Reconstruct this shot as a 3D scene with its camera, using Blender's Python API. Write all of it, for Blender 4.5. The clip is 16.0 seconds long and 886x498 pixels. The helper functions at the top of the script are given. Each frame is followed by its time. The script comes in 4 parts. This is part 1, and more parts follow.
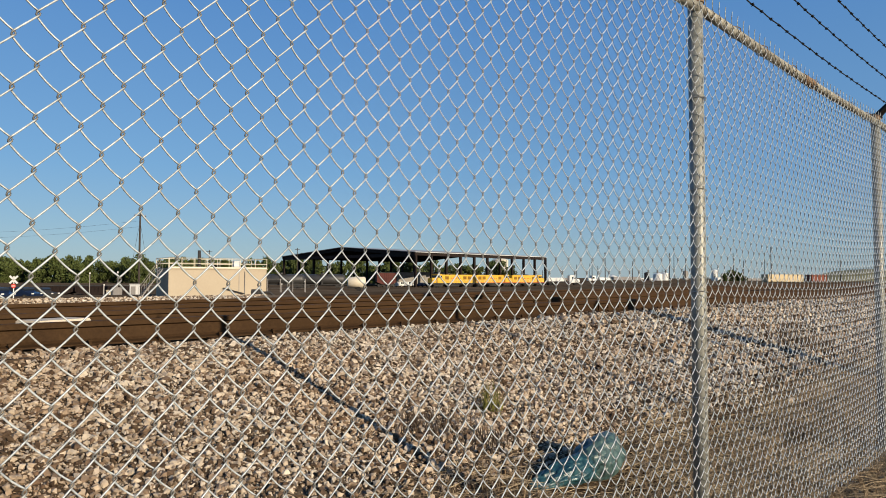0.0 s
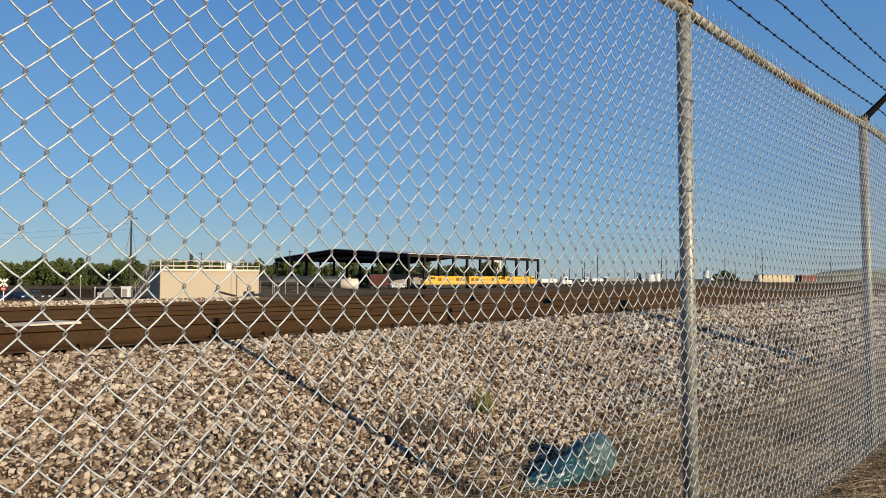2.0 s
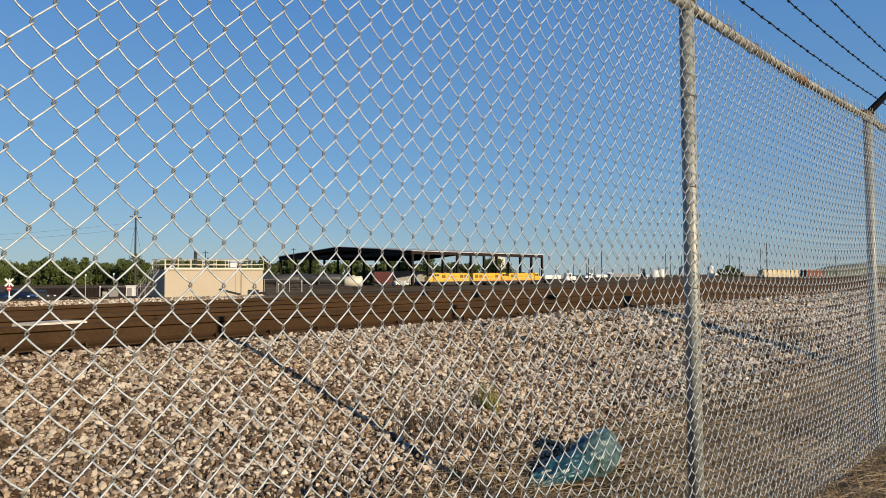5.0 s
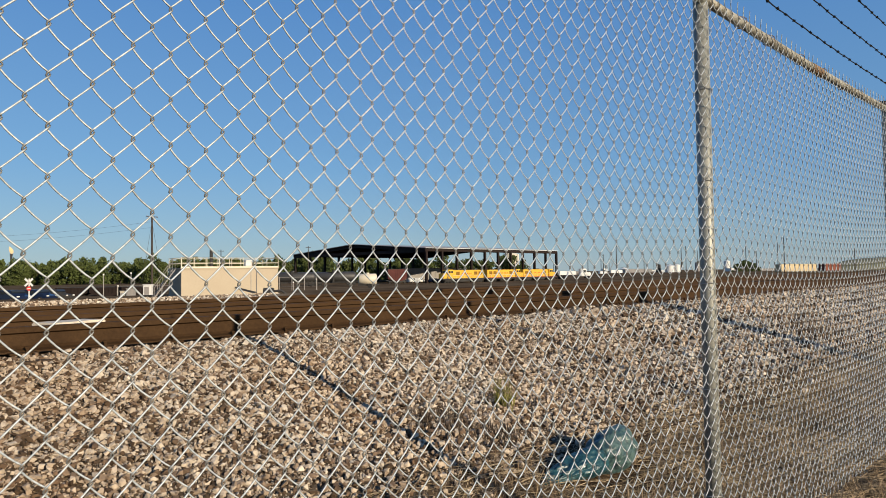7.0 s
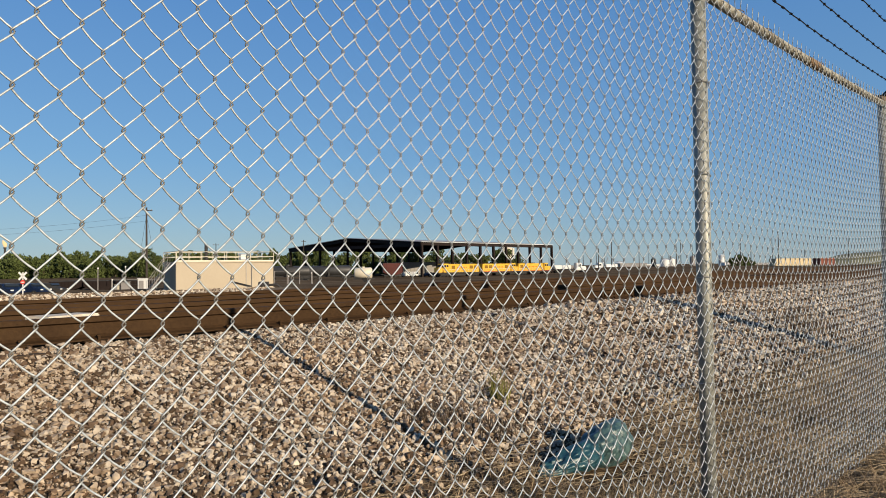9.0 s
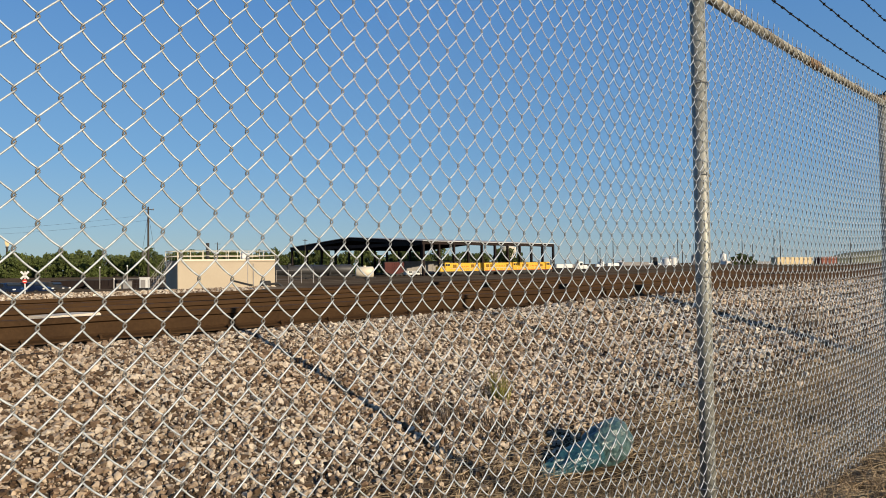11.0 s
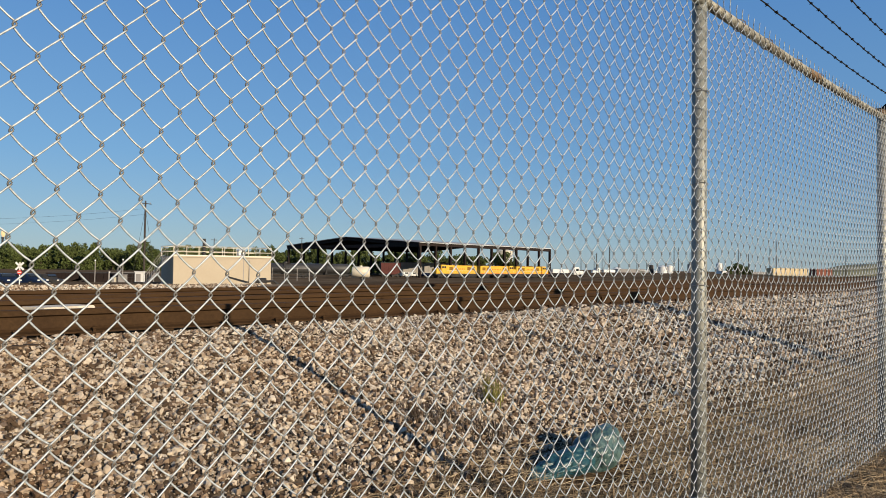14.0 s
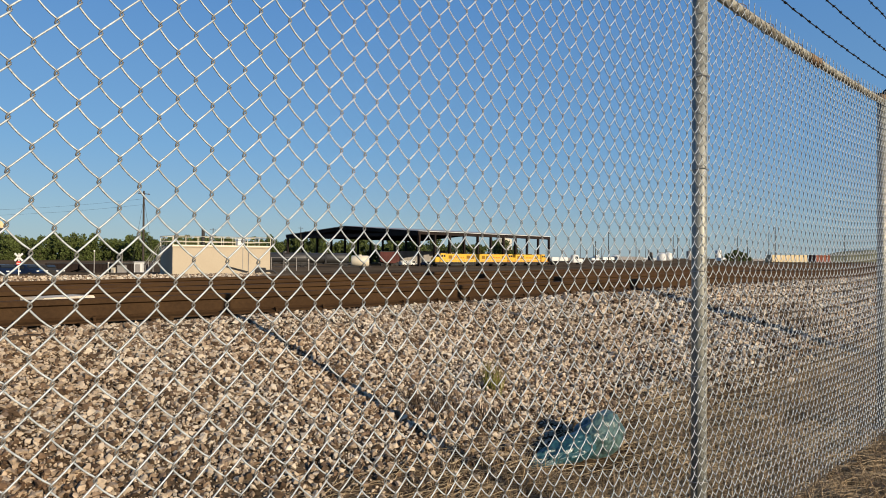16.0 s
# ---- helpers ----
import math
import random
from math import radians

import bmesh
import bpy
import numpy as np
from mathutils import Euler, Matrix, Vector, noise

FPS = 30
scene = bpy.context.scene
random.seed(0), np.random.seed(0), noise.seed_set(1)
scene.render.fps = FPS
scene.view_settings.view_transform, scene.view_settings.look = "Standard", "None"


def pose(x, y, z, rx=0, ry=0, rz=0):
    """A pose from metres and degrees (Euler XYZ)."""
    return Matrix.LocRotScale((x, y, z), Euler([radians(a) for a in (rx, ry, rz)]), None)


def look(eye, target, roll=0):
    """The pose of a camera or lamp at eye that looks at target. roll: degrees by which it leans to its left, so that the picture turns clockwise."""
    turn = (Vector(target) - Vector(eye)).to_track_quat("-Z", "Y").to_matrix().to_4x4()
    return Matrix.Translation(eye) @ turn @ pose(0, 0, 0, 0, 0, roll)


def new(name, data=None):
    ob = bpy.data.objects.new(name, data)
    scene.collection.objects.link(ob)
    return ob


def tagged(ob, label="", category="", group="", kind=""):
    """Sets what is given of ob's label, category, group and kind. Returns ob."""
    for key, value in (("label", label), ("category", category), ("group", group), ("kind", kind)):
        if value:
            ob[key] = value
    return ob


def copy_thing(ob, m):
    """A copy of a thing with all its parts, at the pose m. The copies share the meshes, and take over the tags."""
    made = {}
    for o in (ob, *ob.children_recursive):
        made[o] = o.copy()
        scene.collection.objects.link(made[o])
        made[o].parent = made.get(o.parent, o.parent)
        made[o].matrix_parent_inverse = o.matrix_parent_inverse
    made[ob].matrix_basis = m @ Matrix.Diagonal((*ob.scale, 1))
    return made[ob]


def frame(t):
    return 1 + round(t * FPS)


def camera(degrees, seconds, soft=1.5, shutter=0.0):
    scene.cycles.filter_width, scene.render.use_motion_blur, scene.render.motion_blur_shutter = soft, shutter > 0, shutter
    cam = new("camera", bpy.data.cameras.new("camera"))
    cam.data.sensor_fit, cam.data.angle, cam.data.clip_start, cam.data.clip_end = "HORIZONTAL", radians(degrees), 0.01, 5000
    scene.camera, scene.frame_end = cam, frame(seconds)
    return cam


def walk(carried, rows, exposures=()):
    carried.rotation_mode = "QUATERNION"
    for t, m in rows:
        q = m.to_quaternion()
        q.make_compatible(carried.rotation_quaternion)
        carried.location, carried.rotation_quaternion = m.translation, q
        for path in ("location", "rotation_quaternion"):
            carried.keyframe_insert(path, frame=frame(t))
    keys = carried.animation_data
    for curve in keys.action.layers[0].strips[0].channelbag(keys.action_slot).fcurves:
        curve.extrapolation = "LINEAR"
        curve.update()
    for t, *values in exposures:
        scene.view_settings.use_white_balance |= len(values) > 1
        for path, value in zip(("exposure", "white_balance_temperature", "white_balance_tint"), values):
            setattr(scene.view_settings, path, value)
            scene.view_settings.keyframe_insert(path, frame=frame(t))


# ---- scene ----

cam = camera(66.33, 16.0, soft=0.5)


def view(x, y, z, heading, tilt, lean):
    """A hand-held pose: heading from the fence line, tilt upwards, lean to the right, in degrees."""
    return pose(x, y, z, 90 + tilt, 0, heading - 90) @ pose(0, 0, 0, 0, 0, -lean)


PATH = (
    (0.0, 0.0056, 0.0164, 1.2350, 45.023, 2.403, -0.180),
    (0.5, 0.0058, 0.0108, 1.2387, 44.557, 2.411, -0.189),
    (1.0, 0.0075, 0.0086, 1.2395, 44.317, 2.437, -0.202),
    (1.5, 0.0061, 0.0046, 1.2402, 44.317, 2.507, -0.158),
    (2.0, 0.0038, 0.0028, 1.2386, 44.419, 2.532, -0.011),
    (2.5, 0.0043, 0.0016, 1.2384, 44.419, 2.461, 0.014),
    (3.0, 0.0022, 0.0003, 1.2387, 44.346, 2.421, 0.074),
    (3.5, 0.0000, -0.0015, 1.2381, 44.276, 2.411, 0.148),
    (4.0, 0.0012, 0.0013, 1.2373, 44.239, 2.368, 0.260),
    (6.5, -0.0030, -0.0008, 1.2410, 45.783, 2.082, 0.660),
    (7.0, -0.0002, -0.0002, 1.2384, 45.909, 2.029, 0.787),
    (7.5, 0.0028, 0.0006, 1.2400, 45.773, 1.998, 0.594),
    (8.0, 0.0027, 0.0033, 1.2394, 45.631, 1.853, 0.596),
    (8.5, 0.0034, 0.0022, 1.2377, 45.601, 1.705, 0.603),
    (9.0, 0.0092, 0.0105, 1.2372, 45.533, 1.515, 0.739),
    (11.5, 0.0049, -0.0023, 1.2423, 45.684, 1.437, 0.744),
    (12.0, -0.0002, -0.0022, 1.2395, 45.911, 1.682, 0.368),
    (12.5, -0.0013, -0.0034, 1.2404, 46.047, 1.987, -0.228),
    (13.0, -0.0016, 0.0001, 1.2394, 45.915, 2.002, -0.352),
    (13.5, 0.0021, 0.0023, 1.2414, 45.521, 1.906, -0.741),
    (14.0, 0.0088, 0.0001, 1.2385, 45.387, 1.602, -0.746),
    (14.5, 0.0099, 0.0061, 1.2367, 45.134, 1.300, -0.668),
    (15.0, 0.0112, 0.0100, 1.2362, 45.006, 0.989, -0.577),
    (15.5, 0.0087, 0.0069, 1.2345, 45.157, 0.814, -0.506),
    (16.0, 0.0103, 0.0063, 1.2341, 45.307, 0.636, -0.409),
)
walk(cam, [(row[0], view(*row[1:])) for row in PATH], ((0.0, 0.85, 6500, 7), (16.0, 0.85, 6500, 7)))

# ---- light: a low sun behind the camera's right, square to the fence, clear sky ----
SUN_FROM = Vector((-0.03, -1.0, 0.305)).normalized()
world = bpy.data.worlds.new("sky")
scene.world = world
world.use_nodes = True
wn = world.node_tree.nodes
sky = wn.new("ShaderNodeTexSky")
sky.sky_type = "NISHITA"
sky.sun_disc = False
sky.sun_elevation = math.asin(SUN_FROM.z)
sky.sun_rotation = math.atan2(SUN_FROM.x, SUN_FROM.y)
sky.altitude = 0
sky.air_density, sky.dust_density, sky.ozone_density = 1.0, 0.2, 4.8
wn["Background"].inputs["Strength"].default_value = 0.070
# clear blue overhead fading to pale haze at the horizon, evenly all round
where, height, clear, even = wn.new("ShaderNodeTexCoord"), wn.new("ShaderNodeSeparateXYZ"), wn.new("ShaderNodeValToRGB"), wn.new("ShaderNodeMix")
world.node_tree.links.new(where.outputs["Generated"], height.inputs[0])
world.node_tree.links.new(height.outputs["Z"], clear.inputs["Fac"])
tone = clear.color_ramp.elements
tone[0].position, tone[0].color = 0.0, (2.35, 3.25, 4.0, 1)
tone[1].position, tone[1].color = 1.0, (0.4, 1.2, 3.2, 1)
tone.new(0.15).color = (1.32, 2.75, 4.75, 1)
tone.new(0.38).color = (0.78, 2.1, 4.75, 1)
even.data_type = "RGBA"
even.inputs["Factor"].default_value = 0.75
world.node_tree.links.new(sky.outputs[0], even.inputs[6])
world.node_tree.links.new(clear.outputs["Color"], even.inputs[7])
world.node_tree.links.new(even.outputs[2], wn["Background"].inputs["Color"])
sun = new("sun", bpy.data.lights.new("sun", "SUN"))
sun.data.energy, sun.data.angle, sun.data.color = 4.5, radians(0.53), (1.0, 0.82, 0.61)
sun.matrix_world = look(SUN_FROM * 50, (0, 0, 0))


# ---- materials ----
def material(name, rough=0.7, metal=0.0):
    m = bpy.data.materials.new(name)
    m.use_nodes = True
    b = m.node_tree.nodes["Principled BSDF"]
    b.inputs["Roughness"].default_value, b.inputs["Metallic"].default_value = rough, metal
    b.inputs["Specular IOR Level"].default_value = 0.5 if rough < 0.6 else 0.15
    return m, m.node_tree.nodes, m.node_tree.links, b


def mottled(name, dark, light, scale=8.0, fine=90.0, rough=0.7, metal=0.0, bump=0.15, spread=None, island=False, per_object=0.0, contrast=(0.3, 0.7)):
    """Colour that varies at two scales, with a fine relief."""
    m, n, l, b = material(name, rough, metal)
    at = n.new("ShaderNodeTexCoord")
    big, small = n.new("ShaderNodeTexNoise"), n.new("ShaderNodeTexNoise")
    big.inputs["Scale"].default_value, small.inputs["Scale"].default_value = scale, fine
    big.inputs["Detail"].default_value = small.inputs["Detail"].default_value = 4
    l.new(at.outputs["Object"], big.inputs["Vector"])
    l.new(at.outputs["Object"], small.inputs["Vector"])
    mix = n.new("ShaderNodeMath")
    mix.operation = "MULTIPLY_ADD"
    mix.inputs[1].default_value = 0.45
    half = n.new("ShaderNodeMath")
    half.operation = "MULTIPLY"
    half.inputs[1].default_value = 0.55
    l.new(big.outputs["Fac"], half.inputs[0])
    l.new(small.outputs["Fac"], mix.inputs[0])
    l.new(half.outputs[0], mix.inputs[2])
    ramp = n.new("ShaderNodeValToRGB")
    ramp.color_ramp.elements[0].position, ramp.color_ramp.elements[1].position = contrast
    ramp.color_ramp.elements[0].color, ramp.color_ramp.elements[1].color = (*dark, 1), (*light, 1)
    l.new(mix.outputs[0], ramp.inputs["Fac"])
    colour = ramp.outputs["Color"]
    if island or per_object:
        hue = n.new("ShaderNodeHueSaturation")
        src = n.new("ShaderNodeNewGeometry") if island else n.new("ShaderNodeObjectInfo")
        rng = n.new("ShaderNodeMapRange")
        rng.inputs["To Min"].default_value, rng.inputs["To Max"].default_value = (0.6, 1.35) if island else (1 - per_object, 1 + per_object)
        l.new(src.outputs["Random Per Island" if island else "Random"], rng.inputs["Value"])
        l.new(rng.outputs["Result"], hue.inputs["Value"])
        l.new(colour, hue.inputs["Color"])
        colour = hue.outputs["Color"]
    l.new(colour, b.inputs["Base Color"])
    if bump:
        bp = n.new("ShaderNodeBump")
        bp.inputs["Strength"].default_value, bp.inputs["Distance"].default_value = bump, 0.01
        l.new(small.outputs["Fac"], bp.inputs["Height"])
        l.new(bp.outputs["Normal"], b.inputs["Normal"])
    return m


ZINC = mottled("galvanised_wire", (0.201, 0.194, 0.175), (0.416, 0.403, 0.37), 6, 60, 0.5, 0.55, 0.1)
PIPE = mottled("weathered_galvanised_pipe", (0.157, 0.16, 0.14), (0.286, 0.289, 0.257), 5, 120, 0.55, 0.3, 0.15)
PIPE_WORN = mottled("rust_banded_pipe", (0.107, 0.0877, 0.0604), (0.309, 0.303, 0.262), 22, 160, 0.6, 0.25, 0.25, contrast=(0.36, 0.56))
RUSTY = mottled("rusty_fitting", (0.107, 0.0604, 0.0336), (0.242, 0.182, 0.121), 20, 200, 0.8, 0.2, 0.3)
BARB = mottled("dark_barbed_wire", (0.00948, 0.00948, 0.00948), (0.0316, 0.0292, 0.0269), 20, 200, 0.6, 0.6, 0.1)
ARM = mottled("dark_pressed_steel", (0.0079, 0.0079, 0.0079), (0.0237, 0.0213, 0.019), 20, 150, 0.6, 0.4, 0.1)
RAIL = mottled("rusted_rail", (0.027, 0.0135, 0.005), (0.052, 0.028, 0.011), 2.5, 60, 0.75, 0.15, 0.15)
TIE = mottled("creosoted_timber", (0.0237, 0.0158, 0.0111), (0.079, 0.0553, 0.0355), 4, 50, 0.9, 0, 0.3, per_object=0.3)
PALE = mottled("pale_dry_board", (0.435, 0.379, 0.3), (0.616, 0.553, 0.458), 3, 60, 0.8)
TAN = mottled("cream_painted_steel", (0.289, 0.244, 0.18), (0.334, 0.289, 0.218), 0.5, 6, 0.6, 0, 0.05)
STEEL_DARK = mottled("dark_brown_painted_steel", (0.00948, 0.00632, 0.00553), (0.0205, 0.0134, 0.0111), 0.4, 8, 0.7)
ROOF = mottled("galvanised_roof_sheet", (0.221, 0.213, 0.205), (0.332, 0.316, 0.3), 0.3, 5, 0.6, 0.2)
YELLOW = mottled("faded_yellow_paint", (0.443, 0.256, 0.0173), (0.527, 0.319, 0.0312), 0.5, 8, 0.5)
DARK = mottled("dark_grimy_steel", (0.0158, 0.0158, 0.0174), (0.0474, 0.0458, 0.0435), 0.6, 8, 0.7)
GREY = mottled("grey_painted_steel", (0.175, 0.167, 0.161), (0.269, 0.255, 0.242), 0.5, 8, 0.7)
MAROON = mottled("maroon_painted_steel", (0.0474, 0.0142, 0.0118), (0.0869, 0.0277, 0.0237), 0.5, 8, 0.7)
WHITE = mottled("white_paint", (0.472, 0.472, 0.459), (0.57, 0.57, 0.556), 0.8, 12, 0.5)
CREAM = mottled("cream_tank_paint", (0.416, 0.37, 0.282), (0.51, 0.47, 0.376), 0.8, 12, 0.5)
BLUE = mottled("dark_blue_car_paint", (0.0079, 0.0174, 0.0474), (0.0158, 0.0277, 0.0672), 1, 20, 0.25, 0.3, 0)
RED = mottled("red_sign_paint", (0.395, 0.0237, 0.0158), (0.49, 0.0395, 0.0237), 3, 30, 0.5)
ORANGE = mottled("orange_red_paint", (0.356, 0.079, 0.0316), (0.458, 0.126, 0.0474), 0.5, 8, 0.6)
BUFF = mottled("buff_trailer_paint", (0.363, 0.292, 0.174), (0.442, 0.363, 0.237), 0.5, 8, 0.6)
POLE = mottled("weathered_pole_timber", (0.0237, 0.019, 0.0166), (0.0569, 0.0474, 0.0403), 1, 12, 0.9)
BRICK_RED = mottled("brick_red_freight_paint", (0.118, 0.0395, 0.0253), (0.19, 0.0672, 0.0435), 0.5, 8, 0.7)
RUBBER = mottled("tyre_rubber", (0.0118, 0.0118, 0.0118), (0.0237, 0.0237, 0.0237), 5, 40, 0.9)
LEAF = mottled("spring_leaves", (0.0348, 0.0498, 0.0133), (0.0705, 0.0871, 0.0249), 0.35, 3, 0.7, 0, 0, island=True)
BARK = mottled("bark", (0.0395, 0.0316, 0.0237), (0.0948, 0.0711, 0.0553), 3, 20, 0.9)
TANK_GREY = mottled("dark_grey_tank_paint", (0.0158, 0.0158, 0.0166), (0.0355, 0.0348, 0.034), 0.5, 8, 0.55)
HOPPER = mottled("dull_grey_freight_paint", (0.175, 0.164, 0.151), (0.269, 0.255, 0.235), 0.5, 8, 0.7)
VENT = mottled("shadowed_yellow_louvre", (0.126, 0.0672, 0.0118), (0.205, 0.111, 0.0198), 0.5, 8, 0.7)
HILL = mottled("far_green_bank", (0.0869, 0.0909, 0.0553), (0.166, 0.158, 0.103), 0.1, 1, 0.9)
STRAW = mottled("dry_straw", (0.133, 0.0932, 0.0531), (0.438, 0.352, 0.232), 3, 20, 0.8, 0, 0, island=True)
WEED = mottled("green_weed", (0.079, 0.0869, 0.0158), (0.205, 0.19, 0.0474), 5, 40, 0.7, 0, 0, island=True)
DRYWEED = mottled("brown_dry_weed", (0.106, 0.0697, 0.0398), (0.279, 0.205, 0.126), 3, 20, 0.8, 0, 0, island=True)
TWIG = mottled("dead_twigs", (0.0395, 0.0316, 0.0237), (0.111, 0.079, 0.0553), 5, 40, 0.9, 0, 0, island=True)
CONCRETE = mottled("concrete", (0.253, 0.229, 0.198), (0.379, 0.348, 0.3), 6, 60, 0.9, 0, 0.3)


def glass_material():
    m, n, l, b = material("dark_window_glass", 0.08)
    b.inputs["Base Color"].default_value = (0.02, 0.025, 0.03, 1)
    return m


GLASS = glass_material()


def flame_material():
    m, n, l, b = material("gas_flame", 0.9)
    b.inputs["Base Color"].default_value = (0.25, 0.15, 0.06, 1)
    b.inputs["Emission Color"].default_value = (1.0, 0.72, 0.40, 1)
    b.inputs["Emission Strength"].default_value = 0.42
    return m


FLAME = flame_material()


def stone_material():
    """Crushed limestone with brown and grey stones among the pale ones."""
    m, n, l, b = material("crushed_stone", 0.9)
    b.inputs["Specular IOR Level"].default_value = 0.1
    geo, at = n.new("ShaderNodeNewGeometry"), n.new("ShaderNodeTexCoord")
    ramp = n.new("ShaderNodeValToRGB")
    e = ramp.color_ramp.elements
    e[0].position, e[0].color = 0.0, (0.12, 0.09, 0.065, 1)
    e[1].position, e[1].color = 1.0, (0.86, 0.81, 0.73, 1)
    for p, c in ((0.12, (0.13, 0.095, 0.07)), (0.27, (0.28, 0.21, 0.16)), (0.46, (0.47, 0.395, 0.32)), (0.70, (0.70, 0.64, 0.555))):
        k = e.new(p)
        k.color = (*c, 1)
    l.new(geo.outputs["Random Per Island"], ramp.inputs["Fac"])
    big = n.new("ShaderNodeTexNoise")
    big.inputs["Scale"].default_value = 0.9
    l.new(at.outputs["Object"], big.inputs["Vector"])
    tint = n.new("ShaderNodeValToRGB")
    t = tint.color_ramp.elements
    t[0].position, t[0].color = 0.38, (0.93, 0.86, 0.79, 1)
    t[1].position, t[1].color = 0.58, (1, 1, 1, 1)
    l.new(big.outputs["Fac"], tint.inputs["Fac"])
    fine = n.new("ShaderNodeTexNoise")
    fine.inputs["Scale"].default_value = 60
    l.new(at.outputs["Object"], fine.inputs["Vector"])
    f = n.new("ShaderNodeMapRange")
    f.inputs["To Min"].default_value, f.inputs["To Max"].default_value = 0.7, 1.25
    l.new(fine.outputs["Fac"], f.inputs["Value"])
    a, c = n.new("ShaderNodeVectorMath"), n.new("ShaderNodeVectorMath")
    a.operation = c.operation = "MULTIPLY"
    # browner, rustier stones before the old joint, cleaner pale ones further along
    sep, far, rust, d = n.new("ShaderNodeSeparateXYZ"), n.new("ShaderNodeMapRange"), n.new("ShaderNodeMix"), n.new("ShaderNodeVectorMath")
    l.new(at.outputs["Object"], sep.inputs[0])
    l.new(sep.outputs["X"], far.inputs["Value"])
    far.inputs["From Min"].default_value, far.inputs["From Max"].default_value = 0.8, 3.6
    rust.data_type = "RGBA"
    rust.inputs[6].default_value, rust.inputs[7].default_value = (0.50, 0.45, 0.39, 1), (0.62, 0.60, 0.56, 1)
    l.new(far.outputs["Result"], rust.inputs["Factor"])
    d.operation = "MULTIPLY"
    l.new(tint.outputs["Color"], d.inputs[0])
    l.new(rust.outputs[2], d.inputs[1])
    l.new(ramp.outputs["Color"], a.inputs[0])
    l.new(d.outputs[0], a.inputs[1])
    l.new(a.outputs[0], c.inputs[0])
    l.new(f.outputs["Result"], c.inputs[1])
    l.new(c.outputs[0], b.inputs["Base Color"])
    bp = n.new("ShaderNodeBump")
    bp.inputs["Strength"].default_value, bp.inputs["Distance"].default_value = 0.3, 0.01
    l.new(fine.outputs["Fac"], bp.inputs["Height"])
    l.new(bp.outputs["Normal"], b.inputs["Normal"])
    return m


STONE = stone_material()


def ground_material():
    """Earth and dry straw by the fence, stone bed with gap shade in its colour under the tracks, brown dirt and pale
    gravel in the yard.
    """
    m, n, l, b = material("ground", 0.95)
    b.inputs["Specular IOR Level"].default_value = 0.0
    at, sep = n.new("ShaderNodeTexCoord"), n.new("ShaderNodeSeparateXYZ")
    l.new(at.outputs["Object"], sep.inputs[0])

    def noise_of(scale, detail=5):
        k = n.new("ShaderNodeTexNoise")
        k.inputs["Scale"].default_value, k.inputs["Detail"].default_value = scale, detail
        l.new(at.outputs["Object"], k.inputs["Vector"])
        return k.outputs["Fac"]

    def ramp_of(fac, stops):
        r = n.new("ShaderNodeValToRGB")
        e = r.color_ramp.elements
        e[0].position, e[0].color = stops[0][0], (*stops[0][1], 1)
        e[1].position, e[1].color = stops[-1][0], (*stops[-1][1], 1)
        for p, c in stops[1:-1]:
            e.new(p).color = (*c, 1)
        l.new(fac, r.inputs["Fac"])
        return r.outputs["Color"]

    def rise(value, lo, hi):
        r = n.new("ShaderNodeMapRange")
        r.inputs["From Min"].default_value, r.inputs["From Max"].default_value = lo, hi
        l.new(value, r.inputs["Value"])
        return r.outputs["Result"]

    def blend(fac, one, two):
        x = n.new("ShaderNodeMix")
        x.data_type = "RGBA"
        l.new(fac, x.inputs["Factor"])
        l.new(one, x.inputs[6])
        l.new(two, x.inputs[7])
        return x.outputs[2]

    def times(one, two):
        x = n.new("ShaderNodeMath")
        x.operation = "MULTIPLY"
        l.new(one, x.inputs[0])
        l.new(two, x.inputs[1])
        return x.outputs[0]

    vor = n.new("ShaderNodeTexVoronoi")
    vor.inputs["Scale"].default_value = 16
    l.new(at.outputs["Object"], vor.inputs["Vector"])
    soil = ramp_of(noise_of(14), ((0.3, (0.044, 0.0304, 0.0192)), (0.7, (0.12, 0.0864, 0.0544))))
    # stone bed, its colour darkened for the shade in gaps between stones
    gap_bed = ramp_of(vor.outputs["Color"], ((0.1, (0.028, 0.0208, 0.0144)), (0.5, (0.08, 0.06, 0.0416)), (0.9, (0.144, 0.112, 0.08))))
    dirt = ramp_of(noise_of(0.35), ((0.3, (0.036, 0.0224, 0.0136)), (0.7, (0.08, 0.0528, 0.0336))))
    pale = ramp_of(noise_of(5), ((0.3, (0.224, 0.168, 0.112)), (0.7, (0.416, 0.336, 0.232))))
    col = blend(rise(sep.outputs["Y"], 2.4, 3.0), soil, gap_bed)
    col = blend(rise(sep.outputs["Y"], 6.0, 6.8), col, dirt)
    edge = n.new("ShaderNodeMath")
    edge.operation = "MULTIPLY_ADD"
    edge.inputs[1].default_value = -0.62
    l.new(sep.outputs["Y"], edge.inputs[0])
    l.new(sep.outputs["X"], edge.inputs[2])
    left = n.new("ShaderNodeMapRange")
    left.inputs["From Min"].default_value, left.inputs["From Max"].default_value = 1.5, -2.5
    l.new(edge.outputs[0], left.inputs["Value"])
    patch = times(left.outputs["Result"], rise(sep.outputs["Y"], 11.0, 12.0))
    yard = ramp_of(noise_of(0.12), ((0.35, (0.064, 0.0464, 0.0304)), (0.65, (0.128, 0.096, 0.064))))
    col = blend(patch, col, pale)
    col = blend(rise(sep.outputs["Y"], 60.0, 66.0), col, yard)
    l.new(col, b.inputs["Base Color"])
    bp = n.new("ShaderNodeBump")
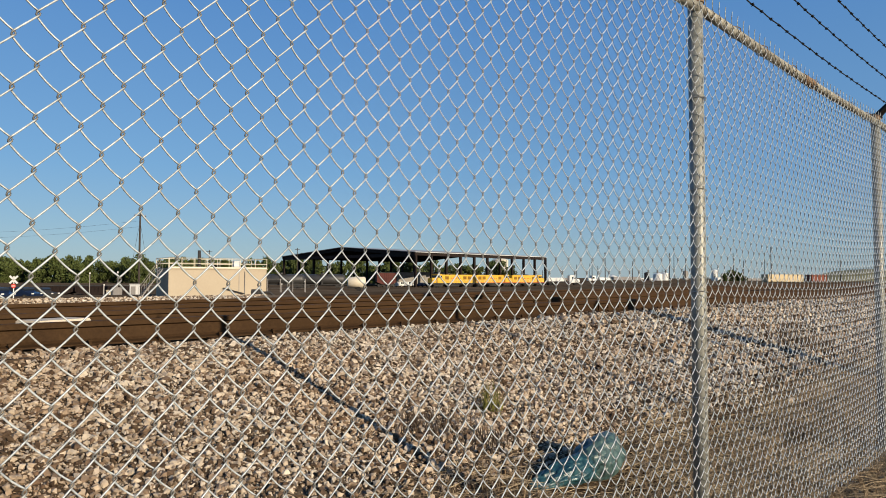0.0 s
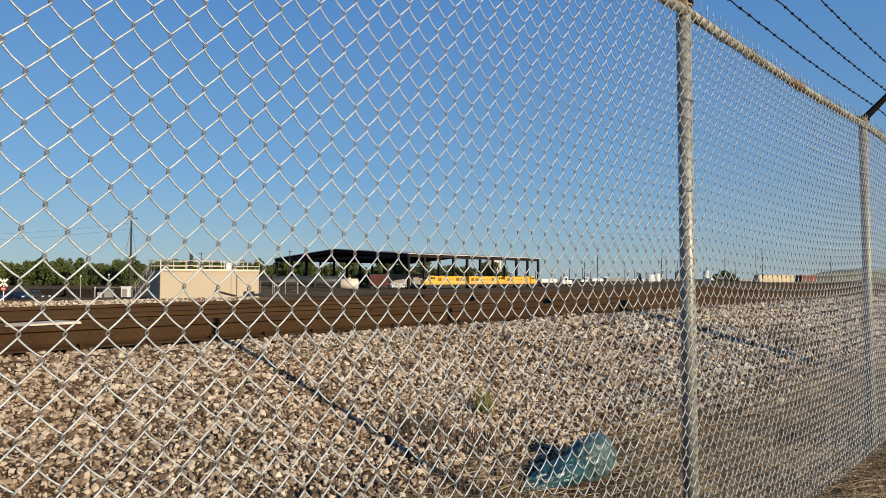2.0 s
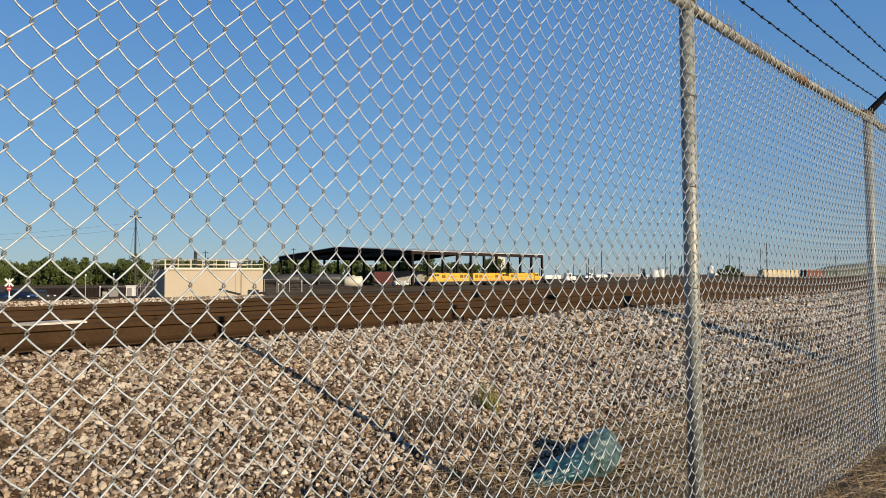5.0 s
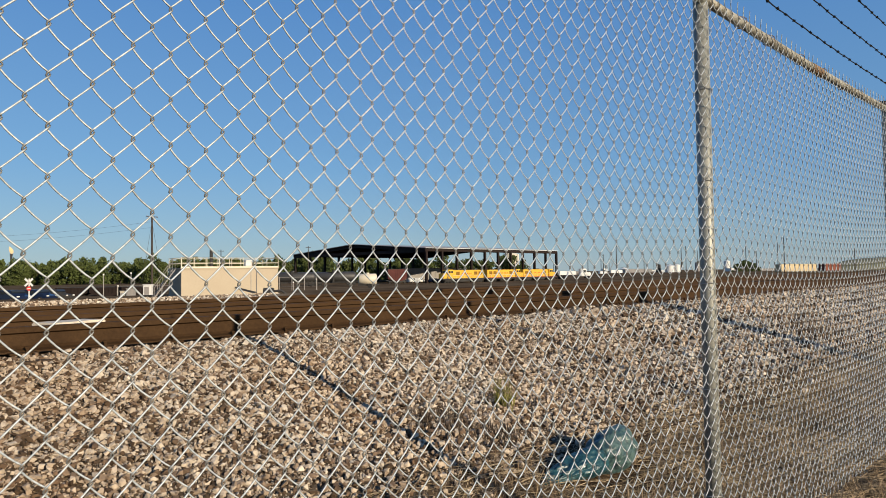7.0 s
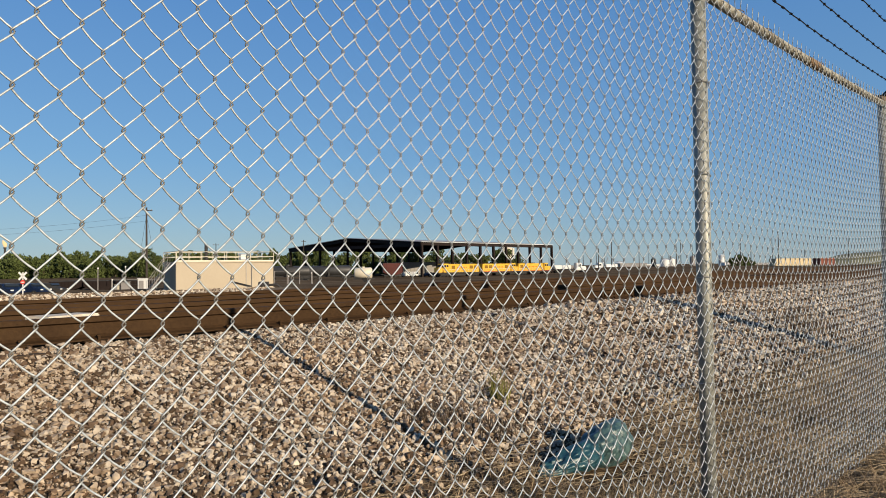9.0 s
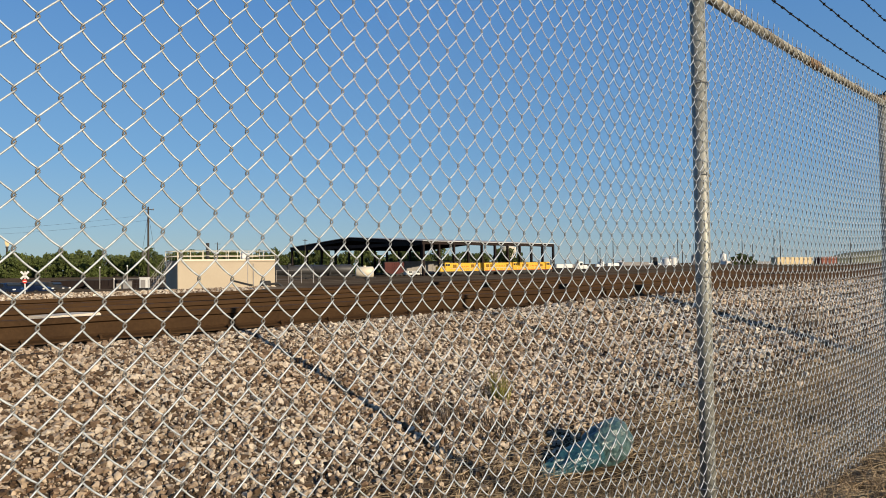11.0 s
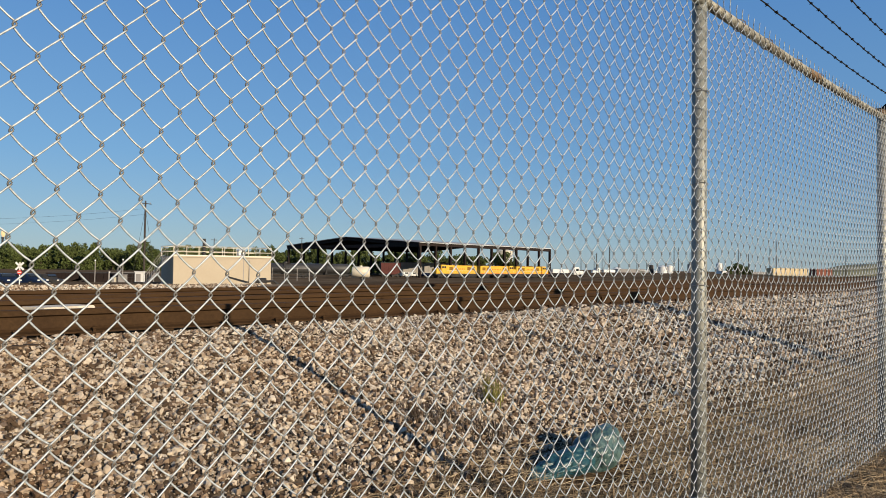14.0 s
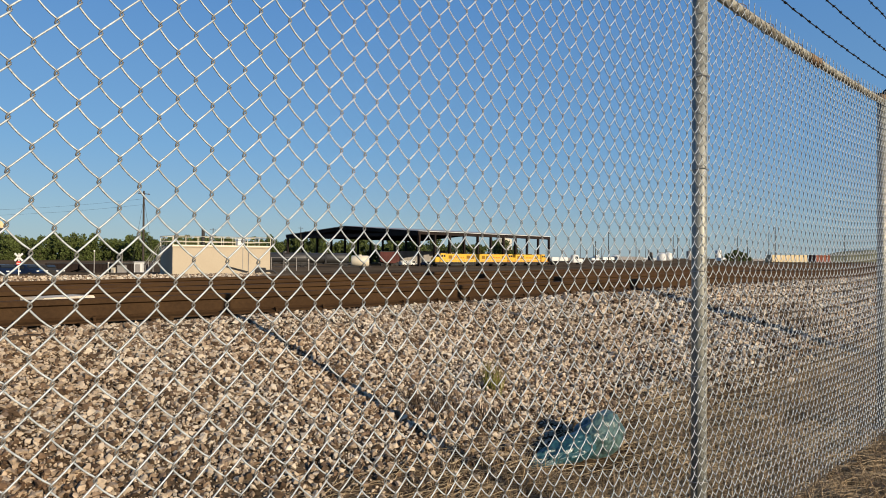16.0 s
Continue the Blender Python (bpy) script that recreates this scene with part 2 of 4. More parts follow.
    bp.inputs["Strength"].default_value, bp.inputs["Distance"].default_value = 0.5, 0.03
    l.new(noise_of(30), bp.inputs["Height"])
    l.new(bp.outputs["Normal"], b.inputs["Normal"])
    return m


GROUND = ground_material()


def bag_material(name, dark, light):
    m, n, l, b = material(name, 0.28)
    at, k = n.new("ShaderNodeTexCoord"), n.new("ShaderNodeTexNoise")
    k.inputs["Scale"].default_value = 9
    l.new(at.outputs["Object"], k.inputs["Vector"])
    r = n.new("ShaderNodeValToRGB")
    r.color_ramp.elements[0].position, r.color_ramp.elements[0].color = 0.3, (*dark, 1)
    r.color_ramp.elements[1].position, r.color_ramp.elements[1].color = 0.7, (*light, 1)
    l.new(k.outputs["Fac"], r.inputs["Fac"])
    l.new(r.outputs["Color"], b.inputs["Base Color"])
    b.inputs["Transmission Weight"].default_value = 0.15
    bp = n.new("ShaderNodeBump")
    bp.inputs["Strength"].default_value, bp.inputs["Distance"].default_value = 0.6, 0.02
    w = n.new("ShaderNodeTexNoise")
    w.inputs["Scale"].default_value, w.inputs["Detail"].default_value = 26, 6
    l.new(at.outputs["Object"], w.inputs["Vector"])
    l.new(w.outputs["Fac"], bp.inputs["Height"])
    l.new(bp.outputs["Normal"], b.inputs["Normal"])
    return m


BAG = bag_material("teal_plastic_film", (0.0312, 0.0697, 0.0722), (0.0779, 0.13, 0.125))
# same film for the neck, with its shade put into a darker colour
BAG_SHADED = bag_material("shaded_teal_plastic_film", (0.00984, 0.041, 0.0558), (0.0246, 0.082, 0.0984))


# ---- small tools ----
def mesh_of(name, bm, mat, smooth=False):
    me = bpy.data.meshes.new(name)
    bm.normal_update()
    bm.to_mesh(me)
    bm.free()
    me.materials.append(mat)
    if smooth:
        me.shade_smooth()
    return me


def part(name, bm, mat, parent=None, label="", smooth=False):
    ob = new(name, mesh_of(name, bm, mat, smooth))
    ob.parent = parent
    return tagged(ob, label)


def thing(name, at, label, category, group="", turn=0.0):
    ob = new(name)
    ob.matrix_basis = pose(*at, 0, 0, turn)
    return tagged(ob, label, category, group)


def add_box(bm, lo, hi, bevel=0.0):
    r = bmesh.ops.create_cube(bm, size=1.0)
    c, s = [(a + b) / 2 for a, b in zip(lo, hi)], [b - a for a, b in zip(lo, hi)]
    for v in r["verts"]:
        v.co = Vector((c[0] + v.co.x * s[0], c[1] + v.co.y * s[1], c[2] + v.co.z * s[2]))
    if bevel:
        edges = list({e for v in r["verts"] for e in v.link_edges})
        bmesh.ops.bevel(bm, geom=edges, offset=bevel, segments=2, affect="EDGES")
    return bm


def box(lo, hi, bevel=0.0):
    return add_box(bmesh.new(), lo, hi, bevel)


def add_tube(bm, points, radius, sides=8, caps=True):
    """A round bar along a line of points; radius may be one number or one for each point."""
    pts = [Vector(p) for p in points]
    rings = []
    for i, p in enumerate(pts):
        way = (pts[min(i + 1, len(pts) - 1)] - pts[max(i - 1, 0)]).normalized()
        ref = Vector((0, 0, 1)) if abs(way.z) < 0.9 else Vector((0, 1, 0))
        u = way.cross(ref).normalized()
        v = way.cross(u).normalized()
        r = radius[i] if isinstance(radius, (list, tuple)) else radius
        rings.append([bm.verts.new(p + (u * math.cos(a) + v * math.sin(a)) * r) for a in [2 * math.pi * k / sides for k in range(sides)]])
    for one, two in zip(rings, rings[1:]):
        for k in range(sides):
            bm.faces.new((one[k], one[(k + 1) % sides], two[(k + 1) % sides], two[k]))
    if caps and sides > 2:
        bm.faces.new(rings[0][::-1])
        bm.faces.new(rings[-1])
    return bm


def tube(points, radius, sides=8, caps=True):
    return add_tube(bmesh.new(), points, radius, sides, caps)


def add_prism(bm, outline, y0, y1):
    """An outline in x and z, drawn out along y."""
    a = [bm.verts.new((x, y0, z)) for x, z in outline]
    b = [bm.verts.new((x, y1, z)) for x, z in outline]
    k = len(outline)
    for i in range(k):
        bm.faces.new((a[i], a[(i + 1) % k], b[(i + 1) % k], b[i]))
    bm.faces.new(a[::-1])
    bm.faces.new(b)
    bmesh.ops.recalc_face_normals(bm, faces=bm.faces[:])
    return bm


def prism(outline, y0, y1):
    return add_prism(bmesh.new(), outline, y0, y1)


def raw(name, verts, faces, mat, smooth=False):
    me = bpy.data.meshes.new(name)
    me.from_pydata(verts, [], faces)
    me.materials.append(mat)
    if smooth:
        me.shade_smooth()
    return new(name, me)


# ---- the lie of the land ----
EYE = 1.24
HEAD = radians(44.298)


def site(side, depth):
    """Plan place by its tangent to the side of the main line of sight and its depth along it."""
    return depth * (math.cos(HEAD) + side * math.sin(HEAD)), depth * (math.sin(HEAD) - side * math.cos(HEAD))


def ease(v, a, b):
    u = min(1.0, max(0.0, (v - a) / (b - a)))
    return u * u * (3 - 2 * u)


def lin(v, a, b):
    return min(1.0, max(0.0, (v - a) / (b - a)))


def land(x, y):
    z = 0.67 * (0.95 * lin(y, 2.2, 5.1) + 0.05 * ease(y, 1.9, 5.2))
    z += 0.03 * ease(y, 5.0, 5.5)
    z -= 0.06 * ease(y, 8.5, 14)
    z -= 1.45 * ease(y, 15, 62)
    right = ease(x - 1.1 * y, 38, 62)
    z -= 1.15 * ease(y, 78, 100) * (1 - right)
    z += 0.9 * right * ease(x, 150, 230) * ease(y, 40, 70)
    if y < 16:
        z += 0.02 * noise.noise((x * 0.7, y * 0.7, 3.1)) * (1 if y < 3.5 or y > 5.2 else 2)
    return z


def steps(lo, hi, first, grow):
    out, s = [lo], first
    while out[-1] < hi:
        out.append(out[-1] + s)
        s *= grow
    return out


def ground():
    xs = [-x for x in steps(1.0, 3000, 0.6, 1.25)][::-1] + [-0.7 + 0.25 * i for i in range(75)] + steps(18.2, 4000, 0.5, 1.14)
    ys = [-y for y in steps(0.2, 2500, 0.5, 1.4)][::-1] + [0.15 * i for i in range(115)] + steps(17.3, 4000, 0.6, 1.14)
    verts = [(x, y, land(x, y)) for y in ys for x in xs]
    w = len(xs)
    faces = [(j * w + i, j * w + i + 1, (j + 1) * w + i + 1, (j + 1) * w + i) for j in range(len(ys) - 1) for i in range(w - 1)]
    return tagged(raw("ground", verts, faces, GROUND, True), "dry earth, ballast bank and brown rail yard ground", "ground", kind="structure")


ground()

# ---- tracks ----
RAIL_PROFILE = ((-0.076, 0.0), (0.076, 0.0), (0.076, 0.012), (0.03, 0.026), (0.009, 0.045), (0.009, 0.128), (0.036, 0.140), (0.037, 0.172), (0.030, 0.181), (-0.030, 0.181), (-0.037, 0.172), (-0.036, 0.140), (-0.009, 0.128), (-0.009, 0.045), (-0.03, 0.026), (-0.076, 0.012))
RAIL_Z = 0.715


def rail(name, points, parent):
    bm = bmesh.new()
    rings = []
    for i, p in enumerate(points):
        way = (Vector(points[min(i + 1, len(points) - 1)]) - Vector(points[max(i - 1, 0)])).normalized()
        side = Vector((way.y, -way.x, 0))
        rings.append([bm.verts.new(Vector(p) + side * a + Vector((0, 0, b))) for a, b in RAIL_PROFILE])
    k = len(RAIL_PROFILE)
    for one, two in zip(rings, rings[1:]):
        for j in range(k):
            bm.faces.new((one[j], one[(j + 1) % k], two[(j + 1) % k], two[j]))
    bmesh.ops.recalc_face_normals(bm, faces=bm.faces[:])
    return part(name, bm, RAIL, parent)


def track(name, near_y, x0, x1, label, bend):
    t = thing(name, (0, 0, RAIL_Z), label, "railway track", "yard tracks")
    xs = steps(x0, x1, 1.5, 1.06)
    for off in (0.0, 1.51):
        rail("rail", [(x, near_y + off + bend(x), 0) for x in xs], t)
    tie = None
    for i in range(90):
        x = x0 + 0.52 * i
        if tie is None:
            tie = mesh_of("tie", box((-0.115, -0.45, -0.17), (0.115, 2.0, -0.02), 0.012), TIE)
        o = new("tie", tie)
        o.parent = t
        o.matrix_basis = pose(x, near_y + bend(x), random.uniform(-0.01, 0.0), 0, 0, random.uniform(-1, 1))
    plate = mesh_of("tie_plate", box((-0.09, -0.16, -0.008), (0.09, 0.16, 0.006), 0.003), RAIL)
    for i in range(40):
        x = x0 + 0.52 * i
        o = new("tie_plate", plate)
        o.parent = t
        o.matrix_basis = pose(x, near_y + bend(x), 0)
    return t


def joint_bar(parent, x, y):
    """A bolted bar that joins two rail ends."""
    b = part("joint_bar", prism(((x - 0.46, 0.03), (x + 0.46, 0.03), (x + 0.46, 0.125), (x - 0.46, 0.125)), y - 0.034, y - 0.009), RAIL, parent, "bolted steel joint bar")
    for k in range(6):
        xx = x - 0.38 + 0.152 * k
        part("bolt", tube([(xx, y - 0.06, 0.078), (xx, y - 0.03, 0.078)], 0.016, 6), RAIL, b)


near_track = track("railway_track", 5.6, -4.0, 420, "rusty steel rails on dark timber ties in ballast", lambda x: 0.0)
for x in (-2.6, 9.32, 21.2):
    joint_bar(near_track, x, 5.6)
    joint_bar(near_track, x + 0.4, 7.11)
spike = mesh_of("rail_spike", add_box(box((-0.009, -0.009, -0.02), (0.009, 0.009, 0.03)), (-0.016, -0.012, 0.024), (0.016, 0.022, 0.038), 0.004), RAIL)
for i in range(44):
    o = new("rail_spike", spike)
    o.parent = near_track
    o.matrix_basis = pose(-4.0 + 0.52 * i + 0.03, 5.6 - 0.088, 0.006, 0, 0, random.uniform(-8, 8))
track("railway_track", 7.95, 1.0, 420, "diverging rusty rails in brown dirt", lambda x: 0.0 if x < 2 else 0.13 * (x - 2) - 0.0001 * (x - 2) ** 2 if x < 40 else 4.8)


# ---- ballast stones ----
def stone_shapes(count):
    shapes = []
    for _ in range(count):
        bm = bmesh.new()
        for _ in range(11):
            v = Vector([random.gauss(0, 1) for _ in range(3)]).normalized()
            v = v / max(abs(v.x), abs(v.y), abs(v.z)) * 0.45 + v * 0.5
            bm.verts.new(v * random.uniform(0.86, 1.06))
        r = bmesh.ops.convex_hull(bm, input=bm.verts[:])
        bmesh.ops.delete(bm, geom=[g for g in r["geom_interior"] if isinstance(g, bmesh.types.BMVert)], context="VERTS")
        bmesh.ops.triangulate(bm, faces=bm.faces[:])
        bm.verts.index_update()
        shapes.append((np.array([v.co[:] for v in bm.verts]), np.array([[v.index for v in f.verts] for f in bm.faces])))
        bm.free()
    return shapes


def scatter(name, spots, label, category, mat):
    """spots: x, y, z, size. All the stones in one mesh."""
    shapes = stone_shapes(24)
    vs, fs, base = [], [], 0
    for x, y, z, s in spots:
        v, f = shapes[random.randrange(len(shapes))]
        m = np.array(Euler([random.uniform(0, 6.283) for _ in range(3)]).to_matrix())
        d = np.array((s * random.uniform(0.9, 1.3), s * random.uniform(0.75, 1.05), s * random.uniform(0.55, 0.95)))
        tilt = np.array(Euler((random.gauss(0, 0.45), random.gauss(0, 0.45), random.uniform(0, 6.283))).to_matrix())
        vs.append(((v @ m.T) * d) @ tilt.T + (x, y, z))
        fs.append(f + base)
        base += len(v)
    v, f = np.concatenate(vs), np.concatenate(fs)
    me = bpy.data.meshes.new(name)
    me.vertices.add(len(v))
    me.vertices.foreach_set("co", v.ravel())
    me.loops.add(f.size)
    me.loops.foreach_set("vertex_index", f.ravel().astype(np.int32))
    me.polygons.add(len(f))
    me.polygons.foreach_set("loop_start", np.arange(0, f.size, 3, dtype=np.int32))
    me.update(calc_edges=True)
    me.shade_flat()
    me.materials.append(mat)
    return tagged(new(name, me), label, category, kind="stuff")


def ballast():
    spots = []

    def sow(x0, x1, y0, y1, per_m2, lo, hi):
        for _ in range(int((x1 - x0) * (y1 - y0) * per_m2)):
            x, y = random.uniform(x0, x1), random.uniform(y0, y1)
            thin = 1.0 if y > 3.1 else max(0.0, (y - 2.2) / 0.9) ** 2
            if random.random() > thin or (y > 11 and x > 0.62 * y - 1):
                continue
            s = lo * (hi / lo) ** (random.random() ** 2.4)
            spots.append((x, y, land(x, y) + s * random.uniform(0.1, 0.9), s))

    sow(-6.0, 0.2, 2.2, 5.53, 260, 0.018, 0.04)
    sow(0.2, 4.6, 2.2, 5.42, 5400, 0.0062, 0.027)
    sow(4.6, 7.0, 2.2, 5.42, 2800, 0.0085, 0.029)
    sow(7.0, 14.0, 2.2, 5.42, 950, 0.014, 0.045)
    sow(14.0, 34.0, 2.2, 5.5, 250, 0.024, 0.05)
    sow(0.2, 12.0, 5.68, 7.0, 220, 0.018, 0.038)
    sow(0.5, 12.0, 11.2, 16.0, 90, 0.014, 0.03)
    sow(3.0, 14.0, 13.5, 24.0, 70, 0.02, 0.045)
    sow(4.0, 22.0, 24.0, 34.0, 22, 0.02, 0.042)
    scatter("ballast_stones", spots, "pale crushed limestone ballast with brown stones", "ballast", STONE)


ballast()

# ---- the chain-link fence ----
FENCE_Y, HALF_W, HALF_H = 1.209, 0.0328218, 0.04125
MESH_X, MESH_Z = 0.29667, EYE + 0.4214
POSTS = (-0.25, 2.73, 5.68, 8.65, 12.2, 15.2)
TOP_Z = 2.385


def wire_mesh(fine, odd):
    """One zigzag wire of the fabric, rising over the whole height; its knuckles hook behind and before its neighbours."""
    lo, hi = -40, 17
    pts = []
    stops = (0.0, 0.05, 0.12, 0.3, 0.5, 0.7, 0.88, 0.95) if fine else (0.0, 0.08, 0.35, 0.65, 0.92)
    bend = 0.11
    for j in range(lo, hi):
        up = (j - lo) % 2 == odd
        for u in stops:
            v = min(u, 1 - u)
            x = (v * v / (2 * bend) if v < bend else v - bend / 2) / (1 - bend)
            x = x if (u <= 0.5) == up else 1 - x
            bow = (0.0017 if not up else 0.0006) * math.sin(math.pi * u)
            y = (-0.0031 if up else 0.0031) * math.sin(math.pi * u) ** 0.7
            pts.append((x * (HALF_W + 0.0056) - 0.0028 - bow, y, (j + u) * HALF_H - bow))
    x, y, z = pts[-1]
    if odd:
        pts.append((x + 0.004, 0.002, z + 0.012))
    else:
        pts += [(0.5 * HALF_W, 0.0, hi * HALF_H + 0.012), (0.5 * HALF_W + 0.004, 0.003, hi * HALF_H + 0.04), (0.5 * HALF_W - 0.003, -0.003, hi * HALF_H + 0.068)]
    return mesh_of("wire", tube(pts, 0.0017 if fine else 0.0020, 6 if fine else 5, False), FENCE_WIRE, True)


def wire_material():
    """Galvanised wire; where the knuckles hook, brown rust stains and the knuckles' shade, both in the colour."""
    m = mottled("galvanised_fence_wire", (0.22, 0.245, 0.26), (0.43, 0.47, 0.49), 9, 140, 0.5, 0.2, 0.15, contrast=(0.34, 0.62))
    n, l = m.node_tree.nodes, m.node_tree.links
    b = n["Principled BSDF"]
    b.inputs["Specular IOR Level"].default_value = 0.4
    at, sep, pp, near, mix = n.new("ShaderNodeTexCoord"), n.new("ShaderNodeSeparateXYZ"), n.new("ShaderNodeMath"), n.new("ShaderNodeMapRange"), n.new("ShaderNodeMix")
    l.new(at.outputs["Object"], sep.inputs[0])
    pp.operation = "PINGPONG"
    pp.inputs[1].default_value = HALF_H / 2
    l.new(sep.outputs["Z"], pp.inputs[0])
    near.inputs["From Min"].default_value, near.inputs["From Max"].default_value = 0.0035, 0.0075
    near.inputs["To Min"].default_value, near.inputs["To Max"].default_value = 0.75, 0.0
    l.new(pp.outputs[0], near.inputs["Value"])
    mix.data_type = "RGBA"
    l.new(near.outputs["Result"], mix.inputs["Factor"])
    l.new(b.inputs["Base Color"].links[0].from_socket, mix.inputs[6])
    # rust brown, deepened to stand for the knuckles' shaded sides
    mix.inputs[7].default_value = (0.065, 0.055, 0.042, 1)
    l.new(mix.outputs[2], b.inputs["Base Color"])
    return m


FENCE_WIRE = wire_material()
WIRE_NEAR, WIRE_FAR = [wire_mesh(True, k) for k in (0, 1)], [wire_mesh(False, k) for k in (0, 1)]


def lie_of_mesh(x):
    for a, b in zip(POSTS, POSTS[1:]):
        if a <= x < b:
            c = (a + b) / 2 + (0.28 if a < 0 else 0.0)
            return -0.0407 + 0.01767 * (x - c) ** 2
    return 0.0


def post_parts(panel):
    part("post", tube([(0, 0.042, -0.06), (0, 0.042, TOP_Z + 0.015)], 0.0305, 20), PIPE, panel, smooth=True)
    part("post_cap", tube([(0, 0.042, TOP_Z + 0.0), (0, 0.042, TOP_Z + 0.03), (0, 0.042, TOP_Z + 0.045)], [0.036, 0.036, 0.02], 20), RUSTY, panel, "rust-stained cast cap")
    part("footing", tube([(0, 0.042, -0.1), (0, 0.042, 0.015), (0, 0.042, 0.03)], [0.12, 0.11, 0.05], 14), CONCRETE, panel, "rough concrete footing")
    for z in (0.32, 0.75, 1.18, 1.6, 1.98):
        bm = tube([(math.cos(a) * 0.034, 0.042 + math.sin(a) * 0.036, z + 0.004 * math.sin(2 * a)) for a in [math.pi * k / 8 for k in range(17)]], 0.002, 5, False)
        part("tie_wire", bm, ZINC, panel)


def fence():
    for n, (a, b) in enumerate(zip(POSTS, POSTS[1:])):
        p = thing("chain_link_fence", (a, FENCE_Y, 0), "galvanised chain-link fence bay with pipe post and top rail", "fence", "fence bays beside the tracks")
        post_parts(p)
        w = b - a
        part("top_rail", tube([(x, 0.027, TOP_Z - 0.022 - 0.018 * math.sin(math.pi * x / w)) for x in [w * k / 10 for k in range(11)]], 0.021, 16), PIPE_WORN, p, "weathered pipe with rust bands", smooth=True)
        part("rail_sleeve", tube([(w * 0.44, 0.027, TOP_Z - 0.040), (w * 0.44 + 0.16, 0.027, TOP_Z - 0.040)], 0.0245, 16), RUSTY, p, "rust-stained pipe sleeve")
        for k in range(1, 8):
            x = w * k / 8 + random.uniform(-0.04, 0.04)
            z = TOP_Z - 0.022 - 0.018 * math.sin(math.pi * x / w)
            part("tie_wire", tube([(x + 0.008 * math.sin(3 * a), 0.025 - math.cos(a) * 0.028, z + math.sin(a) * 0.026) for a in [2 * math.pi * q / 12 for q in range(13)]], 0.0022, 5, False), RUSTY, p)
        part("barb_arm", add_box(tube([(0, 0.04, TOP_Z + 0.02), (0.0, -0.28, TOP_Z + 0.33)], [0.026, 0.014], 6), (-0.02, 0.0, TOP_Z + 0.01), (0.02, 0.08, TOP_Z + 0.05), 0.004), ARM, p, "dark pressed-steel barb arm")
        i0, i1 = math.ceil((a - MESH_X) / HALF_W), math.ceil((b - MESH_X) / HALF_W)
        for i in range(i0, i1):
            x = MESH_X + i * HALF_W
            if x < -0.5 or x > 10.5:
                continue
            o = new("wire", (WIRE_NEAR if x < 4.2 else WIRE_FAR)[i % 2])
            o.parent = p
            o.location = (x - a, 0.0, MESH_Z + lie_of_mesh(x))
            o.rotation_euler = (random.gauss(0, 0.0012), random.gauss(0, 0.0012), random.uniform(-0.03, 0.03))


fence()


def barbed_strand(dy, dz):
    s = thing("barbed_wire", (0, FENCE_Y + dy, TOP_Z + dz), "dark barbed wire strand stretched between fence arms", "barbed wire", "barbed wire strands")
    pts = []
    for i in range(241):
        x = -0.3 + 15.5 * i / 240
        for a, b in zip(POSTS, POSTS[1:]):
            if a <= x <= b:
                pts.append((x, 0.0015 * math.sin(i * 1.7), -0.02 * math.sin(math.pi * (x - a) / (b - a)) + 0.0015 * math.cos(i * 1.7)))
                break
    part("strand", tube(pts, 0.0031, 5, False), BARB, s)
    bm = bmesh.new()
    for t in (0, 1.2):
        add_tube(bm, [(0.0, -0.010 * math.cos(t), -0.010 * math.sin(t)), (0.003, 0.0, 0.003), (0.0, 0.010 * math.cos(t), 0.010 * math.sin(t))], [0.001, 0.0028, 0.001], 5)
    add_tube(bm, [(-0.007, 0, 0), (0.007, 0, 0)], 0.0056, 6)
    barb = mesh_of("barb", bm, BARB)
    for i in range(105):
        x = 0.6 + 0.115 * i + random.uniform(-0.01, 0.01)
        sag = 0.0
        for a, b in zip(POSTS, POSTS[1:]):
            if a <= x <= b:
                sag = -0.02 * math.sin(math.pi * (x - a) / (b - a))
        o = new("barb", barb)
        o.parent = s
        o.matrix_basis = pose(x, 0, sag, random.uniform(0, 360), 0, 0)


for dy, dz in ((-0.041, 0.102), (-0.127, 0.188), (-0.216, 0.277)):
    barbed_strand(dy, dz)


